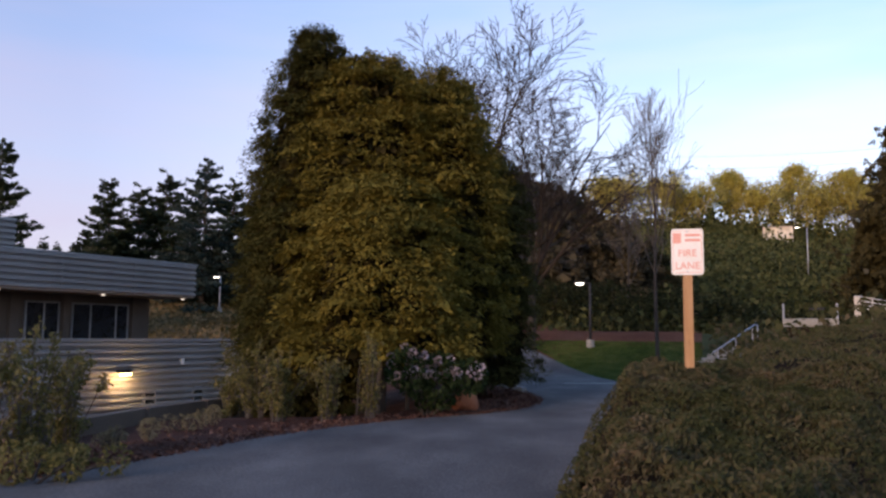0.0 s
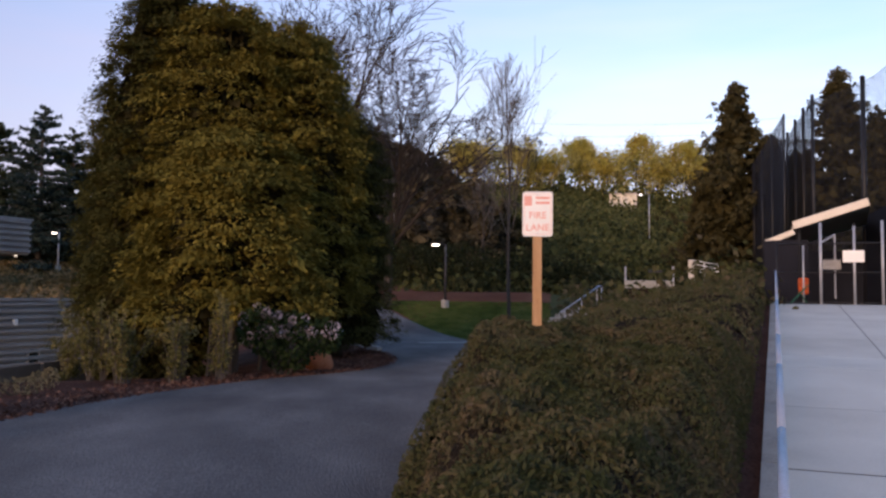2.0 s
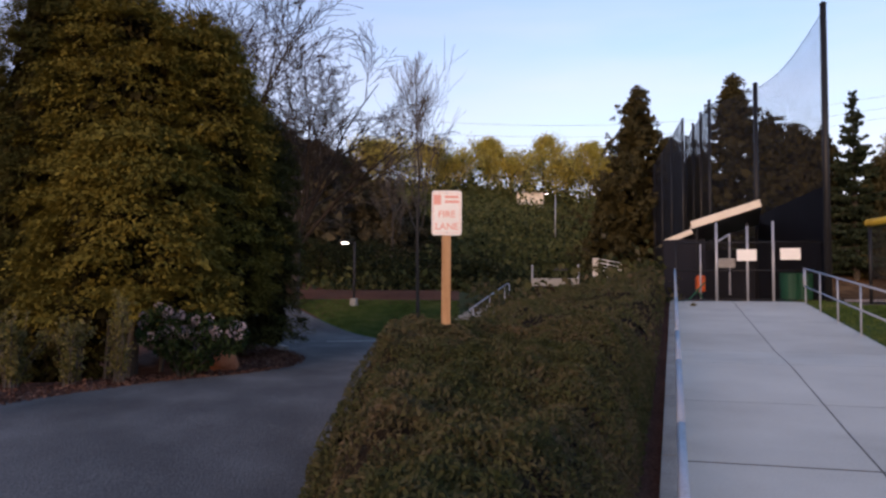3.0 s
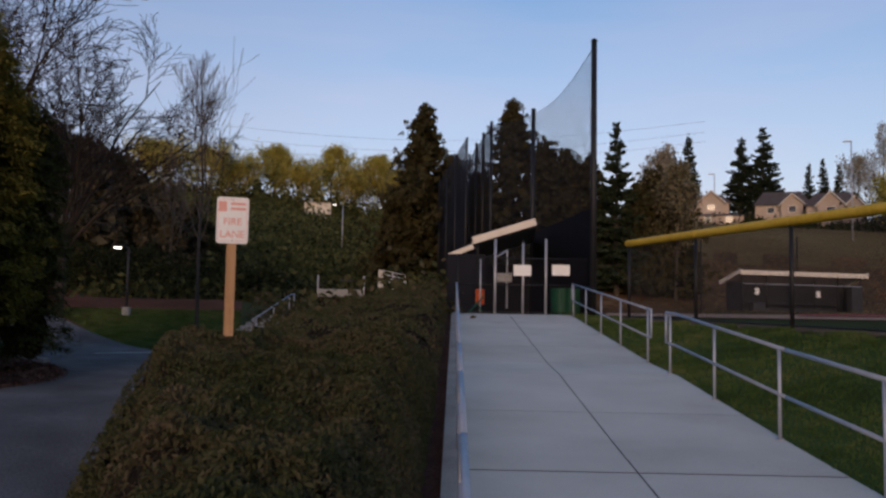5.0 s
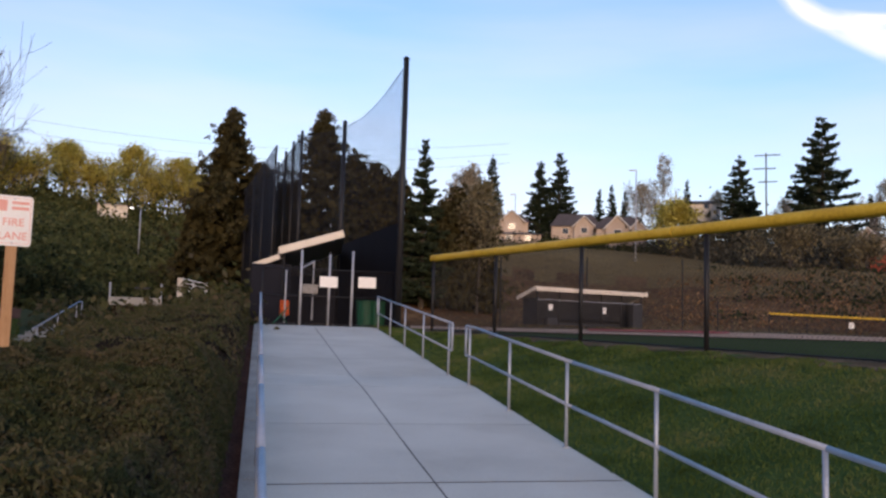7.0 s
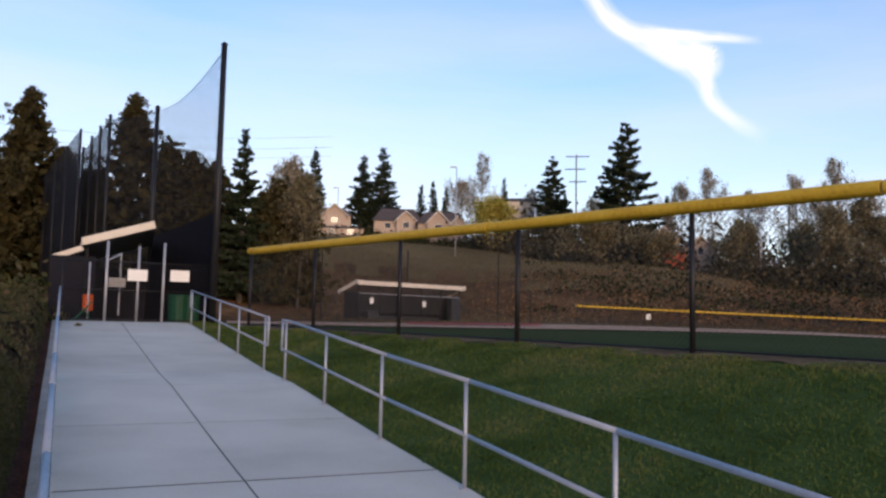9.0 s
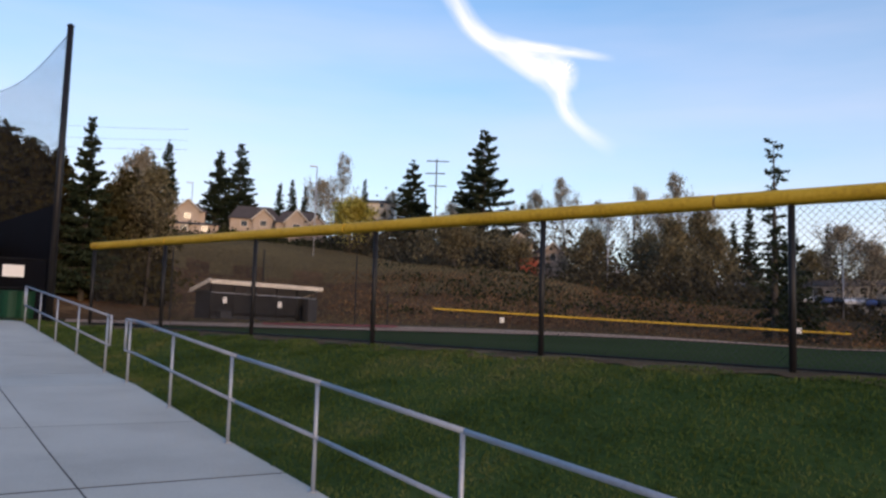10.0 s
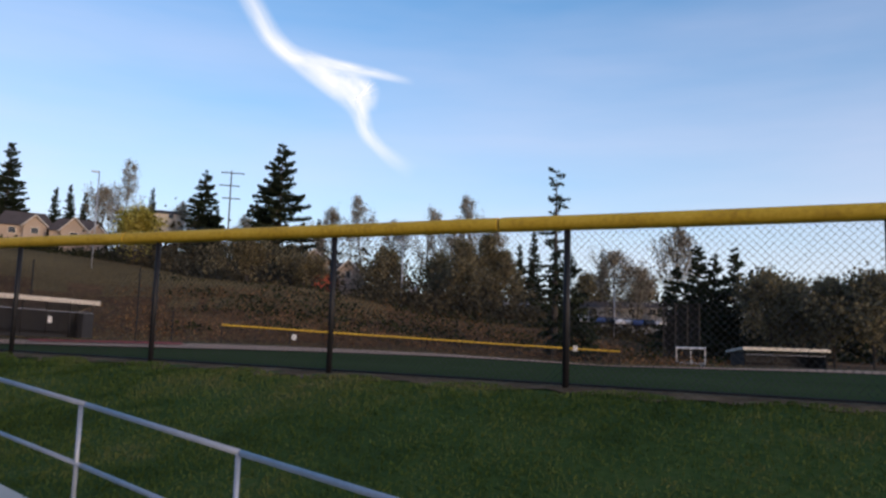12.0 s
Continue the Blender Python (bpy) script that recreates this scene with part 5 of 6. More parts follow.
for b, h, r, mt in ((31.5, 2.0, 0.035, M_BLACKSTEEL), (33.05, 1.9, 0.028, M_GALV), (34.05, 2.62, 0.045, M_GALV), (35.95, 2.5, 0.04, M_GALV), (37.5, 2.65, 0.045, M_GALV), (40.4, 2.4, 0.04, M_BLACKSTEEL)):
    part("post", rod((gx_at(b), 0, 0), (gx_at(b), 0.0, h), r, sides=10), mt, gate, smooth=True)
for z in (1.95, 1.02, 0.06):
    part("rail", rod((gx_at(31.5), 0, z), (gx_at(40.4), 0, z), 0.024), M_BLACKSTEEL, gate, smooth=True)
for b0, b1 in ((31.5, 34.05), (34.05, 37.5), (37.5, 40.4)):
    vs, fs = wires((gx_at(b0), 0.02, 0.05), (gx_at(b1), 0.02, 0.05), 1.95, 0.075, 0.0035)
    sheet("chain_link_panel", vs, fs, M_NET, gate)
for b, z in ((35.9, 1.53), (38.5, 1.56)):
    part("notice_board", box(0.62, 0.02, 0.38, (gx_at(b), -0.05, z), bevel=0.006), M_WHITE, gate, "blank-looking white notice board")
part("bracket", bent([(gx_at(34.15), 0, 2.0), (gx_at(34.9), 0.3, 2.25), (gx_at(34.9), 0.3, 0.2)], 0.03), M_GALV, gate)
part("grey_box", box(0.55, 0.25, 0.32, (gx_at(34.7), 0.35, 1.28), bevel=0.02), M_TARP, gate, "grey metal equipment box")


def barrel(name, label, at, r, h, mat, lid=True):
    t = thing(name, label, "bin", at)
    bm = bmesh.new()
    bmesh.ops.create_cone(bm, cap_ends=True, segments=20, radius1=r * 0.9, radius2=r, depth=h, matrix=Matrix.Translation((0, 0, h / 2)))
    part("body", bm, mat, t, smooth=False)
    part("rim", bent([(r * 1.02 * math.cos(a * 0.3927), r * 1.02 * math.sin(a * 0.3927), h) for a in range(17)], 0.02, 6), mat, t)
    return t


for b, o in ((38.55, 0.0), (39.3, 0.35)):
    x, y, _ = ramp(30.6, 30.6 * math.tan(radians(b - 31.34)))
    barrel("green_bin", "dark green plastic litter bin behind the gate", (x, y, 1.46), 0.40, 0.98, M_GREENBIN)
cone_t = thing("orange_marker", "orange plastic marker standing by the gate", "marker", ramp(30.4, 0.9, 1.47))
part("body", box(0.30, 0.22, 0.56, (0, 0, 0.62), bevel=0.05), M_ORANGE, cone_t)
part("stand", rod((0, 0, 0), (0, 0, 0.4), 0.03), M_DARKTRIM, cone_t)
hose = thing("hose_rack", "green tubular rack leaning by the gate", "rack", ramp(29.0, 0.75, 1.49))
part("leg", rod((-0.35, 0, 0), (0.3, 0, 0.62), 0.025), M_GREENBIN, hose)
part("leg", rod((0.35, 0.1, 0), (0.0, 0.05, 0.4), 0.02), M_GREENBIN, hose)
part("base_bar", rod((-0.45, 0, 0.03), (0.6, 0, 0.03), 0.025), M_DARKTRIM, hose)


# ---- farther off: the bank, hill, stairs, lamps, trees, houses, field ----
def tall(b, d, el):
    """Height of a thing at a bearing and distance whose top is seen at that elevation."""
    p = aim(b, d)
    return 1.6 + d * math.tan(radians(el)) - float(land(p[0], p[1]))


def lamp_post(b, d, el, label, arm=0.5, turn=90.0):
    p = aim(b, d)
    h = tall(b, d, el)
    t = thing("street_lamp", label, "street lamp", on_land(p), turn, "lamps on the slope")
    part("base", rod((0, 0, -0.2), (0, 0, 0.35), 0.18, sides=10), M_CONCRETE_OLD, t)
    part("pole", rod((0, 0, 0), (0, 0, h), 0.065, 0.045, 8), M_DARKTRIM if d < 45 else M_GALV, t, smooth=True)
    part("arm", rod((0, 0, h - 0.05), (0, arm, h), 0.03), M_DARKTRIM, t)
    part("head", box(0.22, 0.5, 0.10, (0, arm + 0.1, h + 0.02), bevel=0.02), M_DARKTRIM, t)
    part("lens", box(0.16, 0.30, 0.06, (0, arm + 0.1, h - 0.055), bevel=0.015), M_COOLLAMP, t, "lit white lamp lens")
    return t


lamp_post(9.95, 38.0, 3.65, "lit lamp on a slim dark post on the lawn", 0.35)
lamp_post(6.35, 62.0, 7.3, "lit lamp on a tall post before dark trees", 0.3)
lamp_post(23.6, 92.0, 7.0, "lit lamp on a post on the hillside", 0.9)
lamp_post(26.6, 112.0, 6.95, "lit lamp on a post on the hillside", 0.5)
lamp_post(-14.9, 62.0, 3.8, "small lit lamp on the slope behind the building", 0.2)

hyd = thing("fire_hydrant", "small red fire hydrant at the road edge", "hydrant", on_land(aim(4.5, 44.0)))
part("barrel", rod((0, 0, 0), (0, 0, 0.62), 0.15, 0.14, 12), M_ORANGE, hyd, smooth=True)
part("bonnet", rod((0, 0, 0.6), (0, 0, 0.82), 0.17, 0.06, 12), M_ORANGE, hyd, smooth=True)
part("outlet", rod((-0.24, 0, 0.48), (0.24, 0, 0.48), 0.07), M_ORANGE, hyd)

# stairs up the bank with a handrail
st_a, st_b = Vector(aim(17.7, 33.0)), Vector(aim(20.5, 37.0))
stairs = thing("outdoor_stairs", "concrete steps with a galvanised handrail up the bank", "stairs", (st_a.x, st_a.y, float(land(st_a.x, st_a.y))), math.degrees(math.atan2((st_b - st_a).y, (st_b - st_a).x)))
ln = (st_b - st_a).length
zst = float(land(st_a.x, st_a.y))
z_lo, z_hi = 1.6 + 33.0 * math.tan(radians(-1.0)) - zst, 1.6 + 37.0 * math.tan(radians(0.85)) - zst
for i in range(8):
    part("step", box(ln / 8 + 0.03, 1.3, 0.18, (ln * (i + 0.5) / 8, 0.8, z_lo - 0.95 + (z_hi - z_lo) * (i + 0.5) / 8), bevel=0.01), M_CONCRETE_OLD, stairs)
part("handrail", bent([(0, 0, z_lo), (ln * 0.93, 0, z_hi), (ln, 0, z_hi), (ln, 0, z_hi - 0.7)], 0.03), M_GALV, stairs, smooth=True)
for f in (0.12, 0.5, 0.88):
    part("rail_post", rod((ln * f, 0, z_lo + (z_hi - z_lo) * f - 1.0), (ln * f, 0, z_lo + (z_hi - z_lo) * f), 0.025), M_GALV, stairs)

# landing with a low wall, posts and a white railing
lz = 1.6 + 44 * math.tan(radians(1.15))
la, lb = Vector(aim(22.0, 44)), Vector(aim(25.2, 44))
landing = thing("landing_wall", "low pale concrete landing wall with short posts", "wall", (la.x, la.y, 0), math.degrees(math.atan2((lb - la).y, (lb - la).x)))
L = (lb - la).length
part("wall", box(L, 0.25, 0.4, (L / 2, 0, lz - 0.12), bevel=0.02), M_CONCRETE_OLD, landing)
part("footing", box(L - 0.3, 0.2, 2.2, (L / 2, 0.1, lz - 1.4)), M_SHADEBROWN, landing)
for x in (0.05, L - 0.05):
    part("post", rod((x, 0, lz), (x, 0, lz + 0.8), 0.05), M_GALV, landing)
part("seat", box(0.7, 0.3, 0.1, (L * 0.62, 0.2, lz + 0.55), bevel=0.02), M_DARKTRIM, landing)
wa, wb = Vector(aim(26.15, 40)), Vector(aim(28.0, 41))
wr = thing("white_railing", "white painted railing with a solid end panel", "railing", (wa.x, wa.y, 1.6 + 40 * math.tan(radians(1.45))), math.degrees(math.atan2((wb - wa).y, (wb - wa).x)))
L = (wb - wa).length
part("end_panel", box(0.24, 0.10, 0.9, (0.1, 0, 0.38), bevel=0.01), M_CREAM, wr)
for z in (0.80, 0.62, 0.46, 0.30):
    part("bar", rod((0.2, 0, z + 0.02), (L, 0, z - 0.18), 0.02), M_WHITE, wr)
for f in (0.5, 0.98):
    part("post", rod((L * f, 0, -0.3), (L * f, 0, 0.82 - 0.2 * f), 0.025), M_WHITE, wr)

# scrub over the slopes
def slope_cover(name, label, n, b0, b1, d0, d1, size, mat, seed, lift=0.35, clump=0.9):
    rng = rand(seed)
    m = n // 30
    b = rng.uniform(b0, b1, m)
    d = d0 * (d1 / d0) ** rng.uniform(0, 1, m)
    bb, dd = np.repeat(b, 30), np.repeat(d, 30)
    x = dd * np.sin(np.radians(bb)) + rng.normal(0, clump, m * 30)
    y = dd * np.cos(np.radians(bb)) + rng.normal(0, clump, m * 30)
    z = land(x, y) + np.abs(rng.normal(0, lift, m * 30)) * np.repeat(rng.uniform(0.3, 1.4, m), 30)
    p = np.stack([x, y, z], 1)
    ob = leaves(name, p, np.array([0, 0, 0.8]) + rng.normal(0, 0.7, p.shape), size, 0.6, rng, mat, None)
    return tagged(ob, label, "scrub", kind="stuff")


slope_cover("hillside_scrub", "dense olive green ivy and scrub on the hillside", 66000, 9, 33, 50, 135, 0.5, M_IVY, 21, 0.55, 1.3)
slope_cover("hillside_scrub", "dark evergreen undergrowth on the hillside", 12000, 9, 36, 48, 120, 0.5, M_DARKBUSH, 22, 0.7, 1.2)
slope_cover("dry_grass", "dry tan grass and bramble on the far slope", 34000, 46, 98, 76, 150, 0.22, M_DRY, 23, 0.10, 2.4)
slope_cover("bramble", "dark brown bramble patches on the far slope", 15000, 58, 98, 82, 130, 0.30, M_BRAMBLE, 24, 0.5, 1.6)
slope_cover("bramble", "dark green bramble clumps on the far slope", 3600, 62, 98, 90, 150, 0.6, M_DARKBUSH, 36, 0.7, 1.5)
slope_cover("rough_grass", "rough grass on the slope behind the building", 20000, -32, -11, 38, 75, 0.4, M_DRY, 25, 0.12, 1.5)
slope_cover("hedge_edge", "low scrub beside the top of the ramp", 16000, 19, 29.3, 26, 52, 0.28, M_HEDGE, 26, 0.5, 0.6)

DB = "dark evergreen bush on the bank above the lawn"
for k, (b, d, w, h) in enumerate([(7.0, 55, 4.5, 2.9), (9.3, 54, 4.5, 3.0), (11.6, 53, 4.5, 3.1), (13.8, 52, 4.5, 3.0), (16.2, 52, 4.5, 2.8), (18.4, 51, 4.2, 2.6), (20.4, 53, 4.0, 2.4), (23.8, 56, 5.0, 2.8), (4.6, 57, 4.0, 3.2), (26.5, 55, 5.0, 2.6), (30.0, 50, 5, 2.2)]):
    bush(aim(b, d), w, h, 100 + k, DB, M_DARKBUSH, 2600, 0.22, "evergreen_bush", lobes_n=10)

# conifers behind the building
FL = "dark conifer on the slope behind the building"
for k, (b, d, el, w, mt) in enumerate([(-28.2, 52, 11.6, 5.0, M_FIR), (-21.9, 70, 9.9, 5.5, M_FIR), (-20.1, 73, 9.5, 5.5, M_FIR), (-18.5, 72, 10.5, 6.0, M_FIR), (-16.0, 64, 11.5, 6.0, M_FIRBLUE), (-14.2, 70, 10.2, 5.5, M_FIR), (-12.6, 66, 9.6, 5.5, M_FIRBLUE), (-25.6, 115, 5.9, 3.0, M_FIR), (-24.9, 118, 5.6, 3.0, M_FIR), (-23.0, 80, 6.4, 5.0, M_FIR), (-10.5, 72, 10.0, 6, M_FIR)]):
    fir(aim(b, d), tall(b, d, el), w + 1.4, 200 + k, FL, mt, 0.0, 0.32, density=1.6, power=0.75)

# dark mixed wood behind the bare trees
for k, (b, d, el, w) in enumerate([(2.0, 62, 10.6, 10), (4.6, 66, 11.0, 10), (6.9, 64, 10.4, 10), (9.2, 68, 9.3, 9), (11.4, 66, 7.8, 8), (13.6, 70, 5.4, 6)]):
    pine(aim(b, d), tall(b, d, el), w, 230 + k, "dark brown-green pine in the wood behind the lawn", M_PINE if k % 2 else M_WOODS, 0.32, 0.02, 110, 0.4)

BT = "bare spreading deciduous tree with fine twigs against the sky"
bare_tree(aim(1.4, 34.0), tall(1.4, 34, 22.8), 6.5, 311, BT, 0.22, 0.30, 7, 0.012, 0.05)
bare_tree(aim(6.0, 38.0), tall(6.0, 38, 18.3), 9.0, 307, BT, 0.20, 0.26, 8, 0.012, 0.16, lean=0.14)
bare_tree(aim(4.6, 46.0), tall(4.6, 46, 13.5), 7.5, 303, "bare brownish tree before the dark wood", 0.14, 0.2, 7, 0.011, 0.1, M_TWIG)
leader_tree(aim(14.35, 33.0), tall(14.35, 33, 16.2), 3.0, 304, "slim upright bare tree with pale twigs on the lawn", 0.09, 26, 0.34, 2.6, twig=M_TWIG, minr=0.007)
leader_tree(aim(12.4, 60.0), tall(12.4, 60, 9.6), 3.0, 305, "slender bare tree before the hillside", 0.10, 20, 0.3, 1.8, twig=M_TWIG, minr=0.014)

SP = "small tree in bright yellow-green spring leaf on the hilltop"
for k, (b, d, el) in enumerate([(11.3, 118, 10.2), (14.6, 122, 10.0), (16.4, 124, 8.9), (19.0, 128, 10.5), (20.7, 126, 8.8), (22.7, 128, 10.7), (24.4, 130, 8.5), (25.9, 128, 10.2), (27.5, 130, 8.9)]):
    leader_tree(aim(b, d), tall(b, d, el + 0.1), 6.6, 320 + k, SP, 0.16, 24, 0.0, 1.2, M_SPRING, 6, 0.26, name="spring_tree", minr=0.02, twig=M_TWIG)
fir(aim(17.9, 132), tall(17.9, 132, 8.9), 3.0, 260, "small dark fir among spring trees", M_FIR, 0.1, 0.5)
fir(aim(21.7, 134), tall(21.7, 134, 9.4), 3.0, 261, "small dark fir among spring trees", M_FIR, 0.1, 0.5)

PN = "large dark pine with layered ragged boughs"
pine(aim(29.0, 74), tall(29.0, 74, 14.2), 13.5, 270, PN, limbs=140, blunt=0.8)
pine(aim(31.0, 76), tall(31.0, 76, 10.6), 9.0, 271, PN, limbs=110, blunt=0.6)
pine(aim(27.4, 72), tall(27.4, 72, 8.0), 6.5, 272, PN, limbs=80)
pine(aim(35.2, 84), tall(35.2, 84, 14.6), 14.5, 273, PN, limbs=150, blunt=0.76)
for k, (b, d, el, w) in enumerate([(33.0, 86, 9.6, 9), (37.4, 86, 11.9, 9), (38.9, 88, 11.2, 8), (40.4, 86, 10.8, 8), (43.6, 84, 8.8, 8), (44.6, 88, 9.8, 8), (46.2, 86, 8.4, 7)]):
    pine(aim(b, d), tall(b, d, el), w, 280 + k, "dark pine in the row behind the nets", limbs=95)
fir(aim(42.2, 82), tall(42.2, 82, 12.6), 6.5, 290, "pointed dark fir beside the tall pole", M_FIR, 0.03, 0.42, density=2.2)
leader_tree(aim(44.9, 90), tall(44.9, 90, 10.9), 5.0, 291, "tree coming into pale yellow leaf behind the pines", 0.15, 22, 0.3, 1.5, M_BUDS, 4, 0.26, name="spring_tree", minr=0.02)
leader_tree(aim(46.0, 84), tall(46.0, 84, 10.2), 4.0, 292, "tree coming into pale yellow leaf behind the pines", 0.15, 22, 0.3, 1.5, M_OLIVE, 3, 0.26, name="spring_tree", minr=0.02)

FF = "dark fir standing out against the evening sky"
for k, (b, d, el, w) in enumerate([(46.9, 210, 11.8, 7), (45.9, 215, 10.9, 6), (51.5, 230, 12.0, 12), (50.2, 232, 11.4, 11), (54.2, 260, 9.6, 6), (55.0, 262, 9.8, 6), (55.9, 262, 9.4, 6), (59.9, 235, 10.1, 5), (63.2, 230, 11.5, 15), (68.1, 205, 13.7, 19), (70.8, 230, 8.8, 8), (64.0, 250, 9.2, 8), (85.6, 200, 8.6, 6), (84.6, 200, 7.6, 6), (90.2, 190, 7.2, 5), (96.4, 120, 7.6, 6), (97.4, 125, 7.0, 6), (98.6, 122, 7.3, 6), (99.6, 130, 6.0, 5), (95.0, 128, 6.3, 6), (105.5, 160, 5.6, 7), (102.6, 170, 5.4, 6)]):
    fir(aim(b, d), tall(b, d, el), w * 1.3, 400 + k, FF, M_FIR, 0.03, max(0.5, w * 0.05), density=2.2, power=0.9, ragged=0.22)
# a thin ragged spruce rising behind the fence
fir(aim(87.1, 86), tall(87.1, 86, 12.6), 4.6, 430, "thin ragged spruce with a bare crooked top", M_FIR, 0.45, 0.5, density=1.0, power=0.35, ragged=0.55)
fir(aim(88.0, 90), tall(88.0, 90, 6.6), 6.5, 431, "dark spruce thicket below a ragged spruce", M_FIR, 0.15, 0.55, density=1.1, power=0.5)

BD = "tall budding tree with a pale airy crown"
for k, (b, d, el, w) in enumerate([(58.2, 220, 11.8, 0), (57.0, 200, 9.8, 0), (74.0, 185, 10.8, 0), (71.8, 190, 9.7, 0), (78.6, 185, 10.0, 0), (81.4, 180, 11.1, 0), (76.0, 200, 9.0, 0), (82.8, 185, 9.4, 0), (80.0, 190, 9.4, 0), (94.9, 150, 8.8, 0), (91.0, 165, 7.0, 0), (92.4, 165, 6.0, 0), (61.5, 240, 9.4, 0), (65.8, 230, 8.8, 0)]):
    leader_tree(aim(b, d), tall(b, d, el), 8.5, 440 + k, BD, 0.25, 17, 0.18, 1.5, M_BUDS, 3, 0.34, name="budding_tree", minr=0.025, twig=M_TWIG)
OL = "rounded tree in olive and yellow young leaf"
for k, (b, d, el) in enumerate([(59.0, 165, 8.4), (66.2, 150, 6.6), (70.0, 165, 5.6), (75.4, 165, 6.8), (80.6, 155, 7.6), (82.2, 160, 8.2), (79.2, 165, 6.8), (83.6, 160, 7.0), (89.4, 182, 5.6), (92.8, 185, 5.4), (100.8, 115, 5.6), (102.2, 118, 4.8), (104.4, 112, 5.0), (106.6, 110, 5.4), (108.5, 115, 5.6)]):
    leader_tree(aim(b, d), tall(b, d, el), 7.5, 470 + k, OL, 0.2, 17, 0.08, 1.0, M_SPRING if k == 0 else M_OLIVE, 4, 0.48, name="leafy_tree", minr=0.025)
slope_cover("far_woods", "hazy band of distant brown and green woods", 60000, 58.5, 112, 165, 240, 1.1, M_WOODS, 27, 3.0, 3.5)
slope_cover("far_woods", "dark evergreen woods along the far ridge", 50000, 60, 112, 178, 235, 1.3, M_DARKWOODS, 35, 4.2, 3.0)
slope_cover("far_woods", "dark woods behind the hill houses", 20000, 45, 60, 215, 270, 1.1, M_WOODS, 28, 2.6, 3.5)
slope_cover("hilltop_thicket", "dark thicket below the spring trees", 30000, 9, 31, 122, 142, 0.7, M_IVY, 29, 1.5, 1.6)
slope_cover("far_woods", "brushwood along the crest of the far slope", 16000, 75, 87, 148, 170, 0.9, M_WOODS, 31, 2.6, 2.0)


# houses on the far hill
def cottage(at, turn, label, w, d, h, roof_h, mat=M_HOUSE, gables=(), win=3, name="house"):
    t = thing(name, label, "house", at, turn)
    part("wall", box(w, d, h + 3, (w / 2, d / 2, h / 2 - 1.5)), mat, t)
    bm = bmesh.new()
    e = 0.5
    v = [bm.verts.new(c) for c in ((-e, -e, h - 0.1), (w + e, -e, h - 0.1), (w + e, d + e, h - 0.1), (-e, d + e, h - 0.1), (1.5, d / 2, h + roof_h), (w - 1.5, d / 2, h + roof_h))]
    for f in ((0, 1, 5, 4), (2, 3, 4, 5), (1, 2, 5), (3, 0, 4), (3, 2, 1, 0)):
        bm.faces.new([v[i] for i in f])
    part("roof", bm, M_ROOF, t)
    for gx, gw, gh in gables:
        bm = bmesh.new()
        pts = [(gx - gw / 2, -1.2, -3), (gx + gw / 2, -1.2, -3), (gx + gw / 2, -1.2, h), (gx, -1.2, h + gh), (gx - gw / 2, -1.2, h)]
        a = [bm.verts.new(p) for p in pts]
        b = [bm.verts.new((p[0], d / 2, p[2])) for p in pts]
        bm.faces.new(a)
        bm.faces.new(b[::-1])
        for i in range(5):
            bm.faces.new((a[i], b[i], b[(i + 1) % 5], a[(i + 1) % 5]))
        bmesh.ops.recalc_face_normals(bm, faces=bm.faces)
        part("gable", bm, mat, t)
        for s in (-1, 1):
            bm = bmesh.new()
            q = [(gx + s * (gw / 2 + 0.5), -1.6, h - 0.35), (gx, -1.6, h + gh + 0.15), (gx, d / 2, h + gh + 0.15), (gx + s * (gw / 2 + 0.5), d / 2, h - 0.35)]
            bm.faces.new([bm.verts.new(c) for c in q])
            bmesh.ops.solidify(bm, geom=bm.faces, thickness=0.2)
            part("gable_roof", bm, M_ROOF, t)
            part("barge_board", rod((gx + s * (gw / 2 + 0.5), -1.65, h - 0.4), (gx, -1.65, h + gh + 0.1), 0.14, sides=4), M_CREAM, t)
        wn = part("window", box(gw * 0.3, 0.1, 1.2, (gx, -1.24, h * 0.62)), M_GLASSDARK, t)
        part("frame", box(gw * 0.3 + 0.25, 0.08, 1.45, (gx, -1.21, h * 0.62)), M_CREAM, wn)
    for i in range(win):
        x = w * (i + 0.7) / (win + 0.4)
        wn = part("window", box(1.3, 0.1, 1.2, (x, -0.06, h * 0.6)), M_GLASSDARK, t)
        part("frame", box(1.55, 0.08, 1.45, (x, -0.03, h * 0.6)), M_CREAM, wn)
    return t


def house_at(b0, b1, away, el, **kw):
    a, b = Vector(aim(b0, away)), Vector(aim(b1, away))
    z = 1.6 + away * math.tan(radians(el))
    return cottage((a.x, a.y, z), math.degrees(math.atan2(b.y - a.y, b.x - a.x)), w=(b - a).length, **kw)


HS = "beige gabled suburban house on the hill, sunlit"
house_at(47.0, 49.4, 186, 6.3, label=HS, d=9, h=3.4, roof_h=2.2, gables=((4.2, 5.0, 2.2),), win=2)
house_at(47.2, 50.3, 172, 5.75, label="beige double garage below a gabled house", d=6, h=2.2, roof_h=0.6, win=2, name="garage")
house_at(51.0, 54.2, 190, 6.2, label=HS, d=10, h=2.9, roof_h=3.4, gables=((7.3, 4.4, 2.0),), win=2)
house_at(54.0, 57.3, 186, 6.05, label=HS, d=10, h=2.9, roof_h=3.2, gables=((4.6, 5.0, 2.6), (9.0, 2.8, 1.5)), win=1)
house_at(69.6, 71.6, 176, 5.0, label="beige house among trees on the slope", d=8, h=3.4, roof_h=2.0, gables=((3.0, 4.0, 2.0),), win=1)
house_at(71.8, 74.0, 172, 4.4, label="beige house with a low garage among trees", d=8, h=3.4, roof_h=1.8, gables=((3.4, 3.6, 1.8),), win=2)
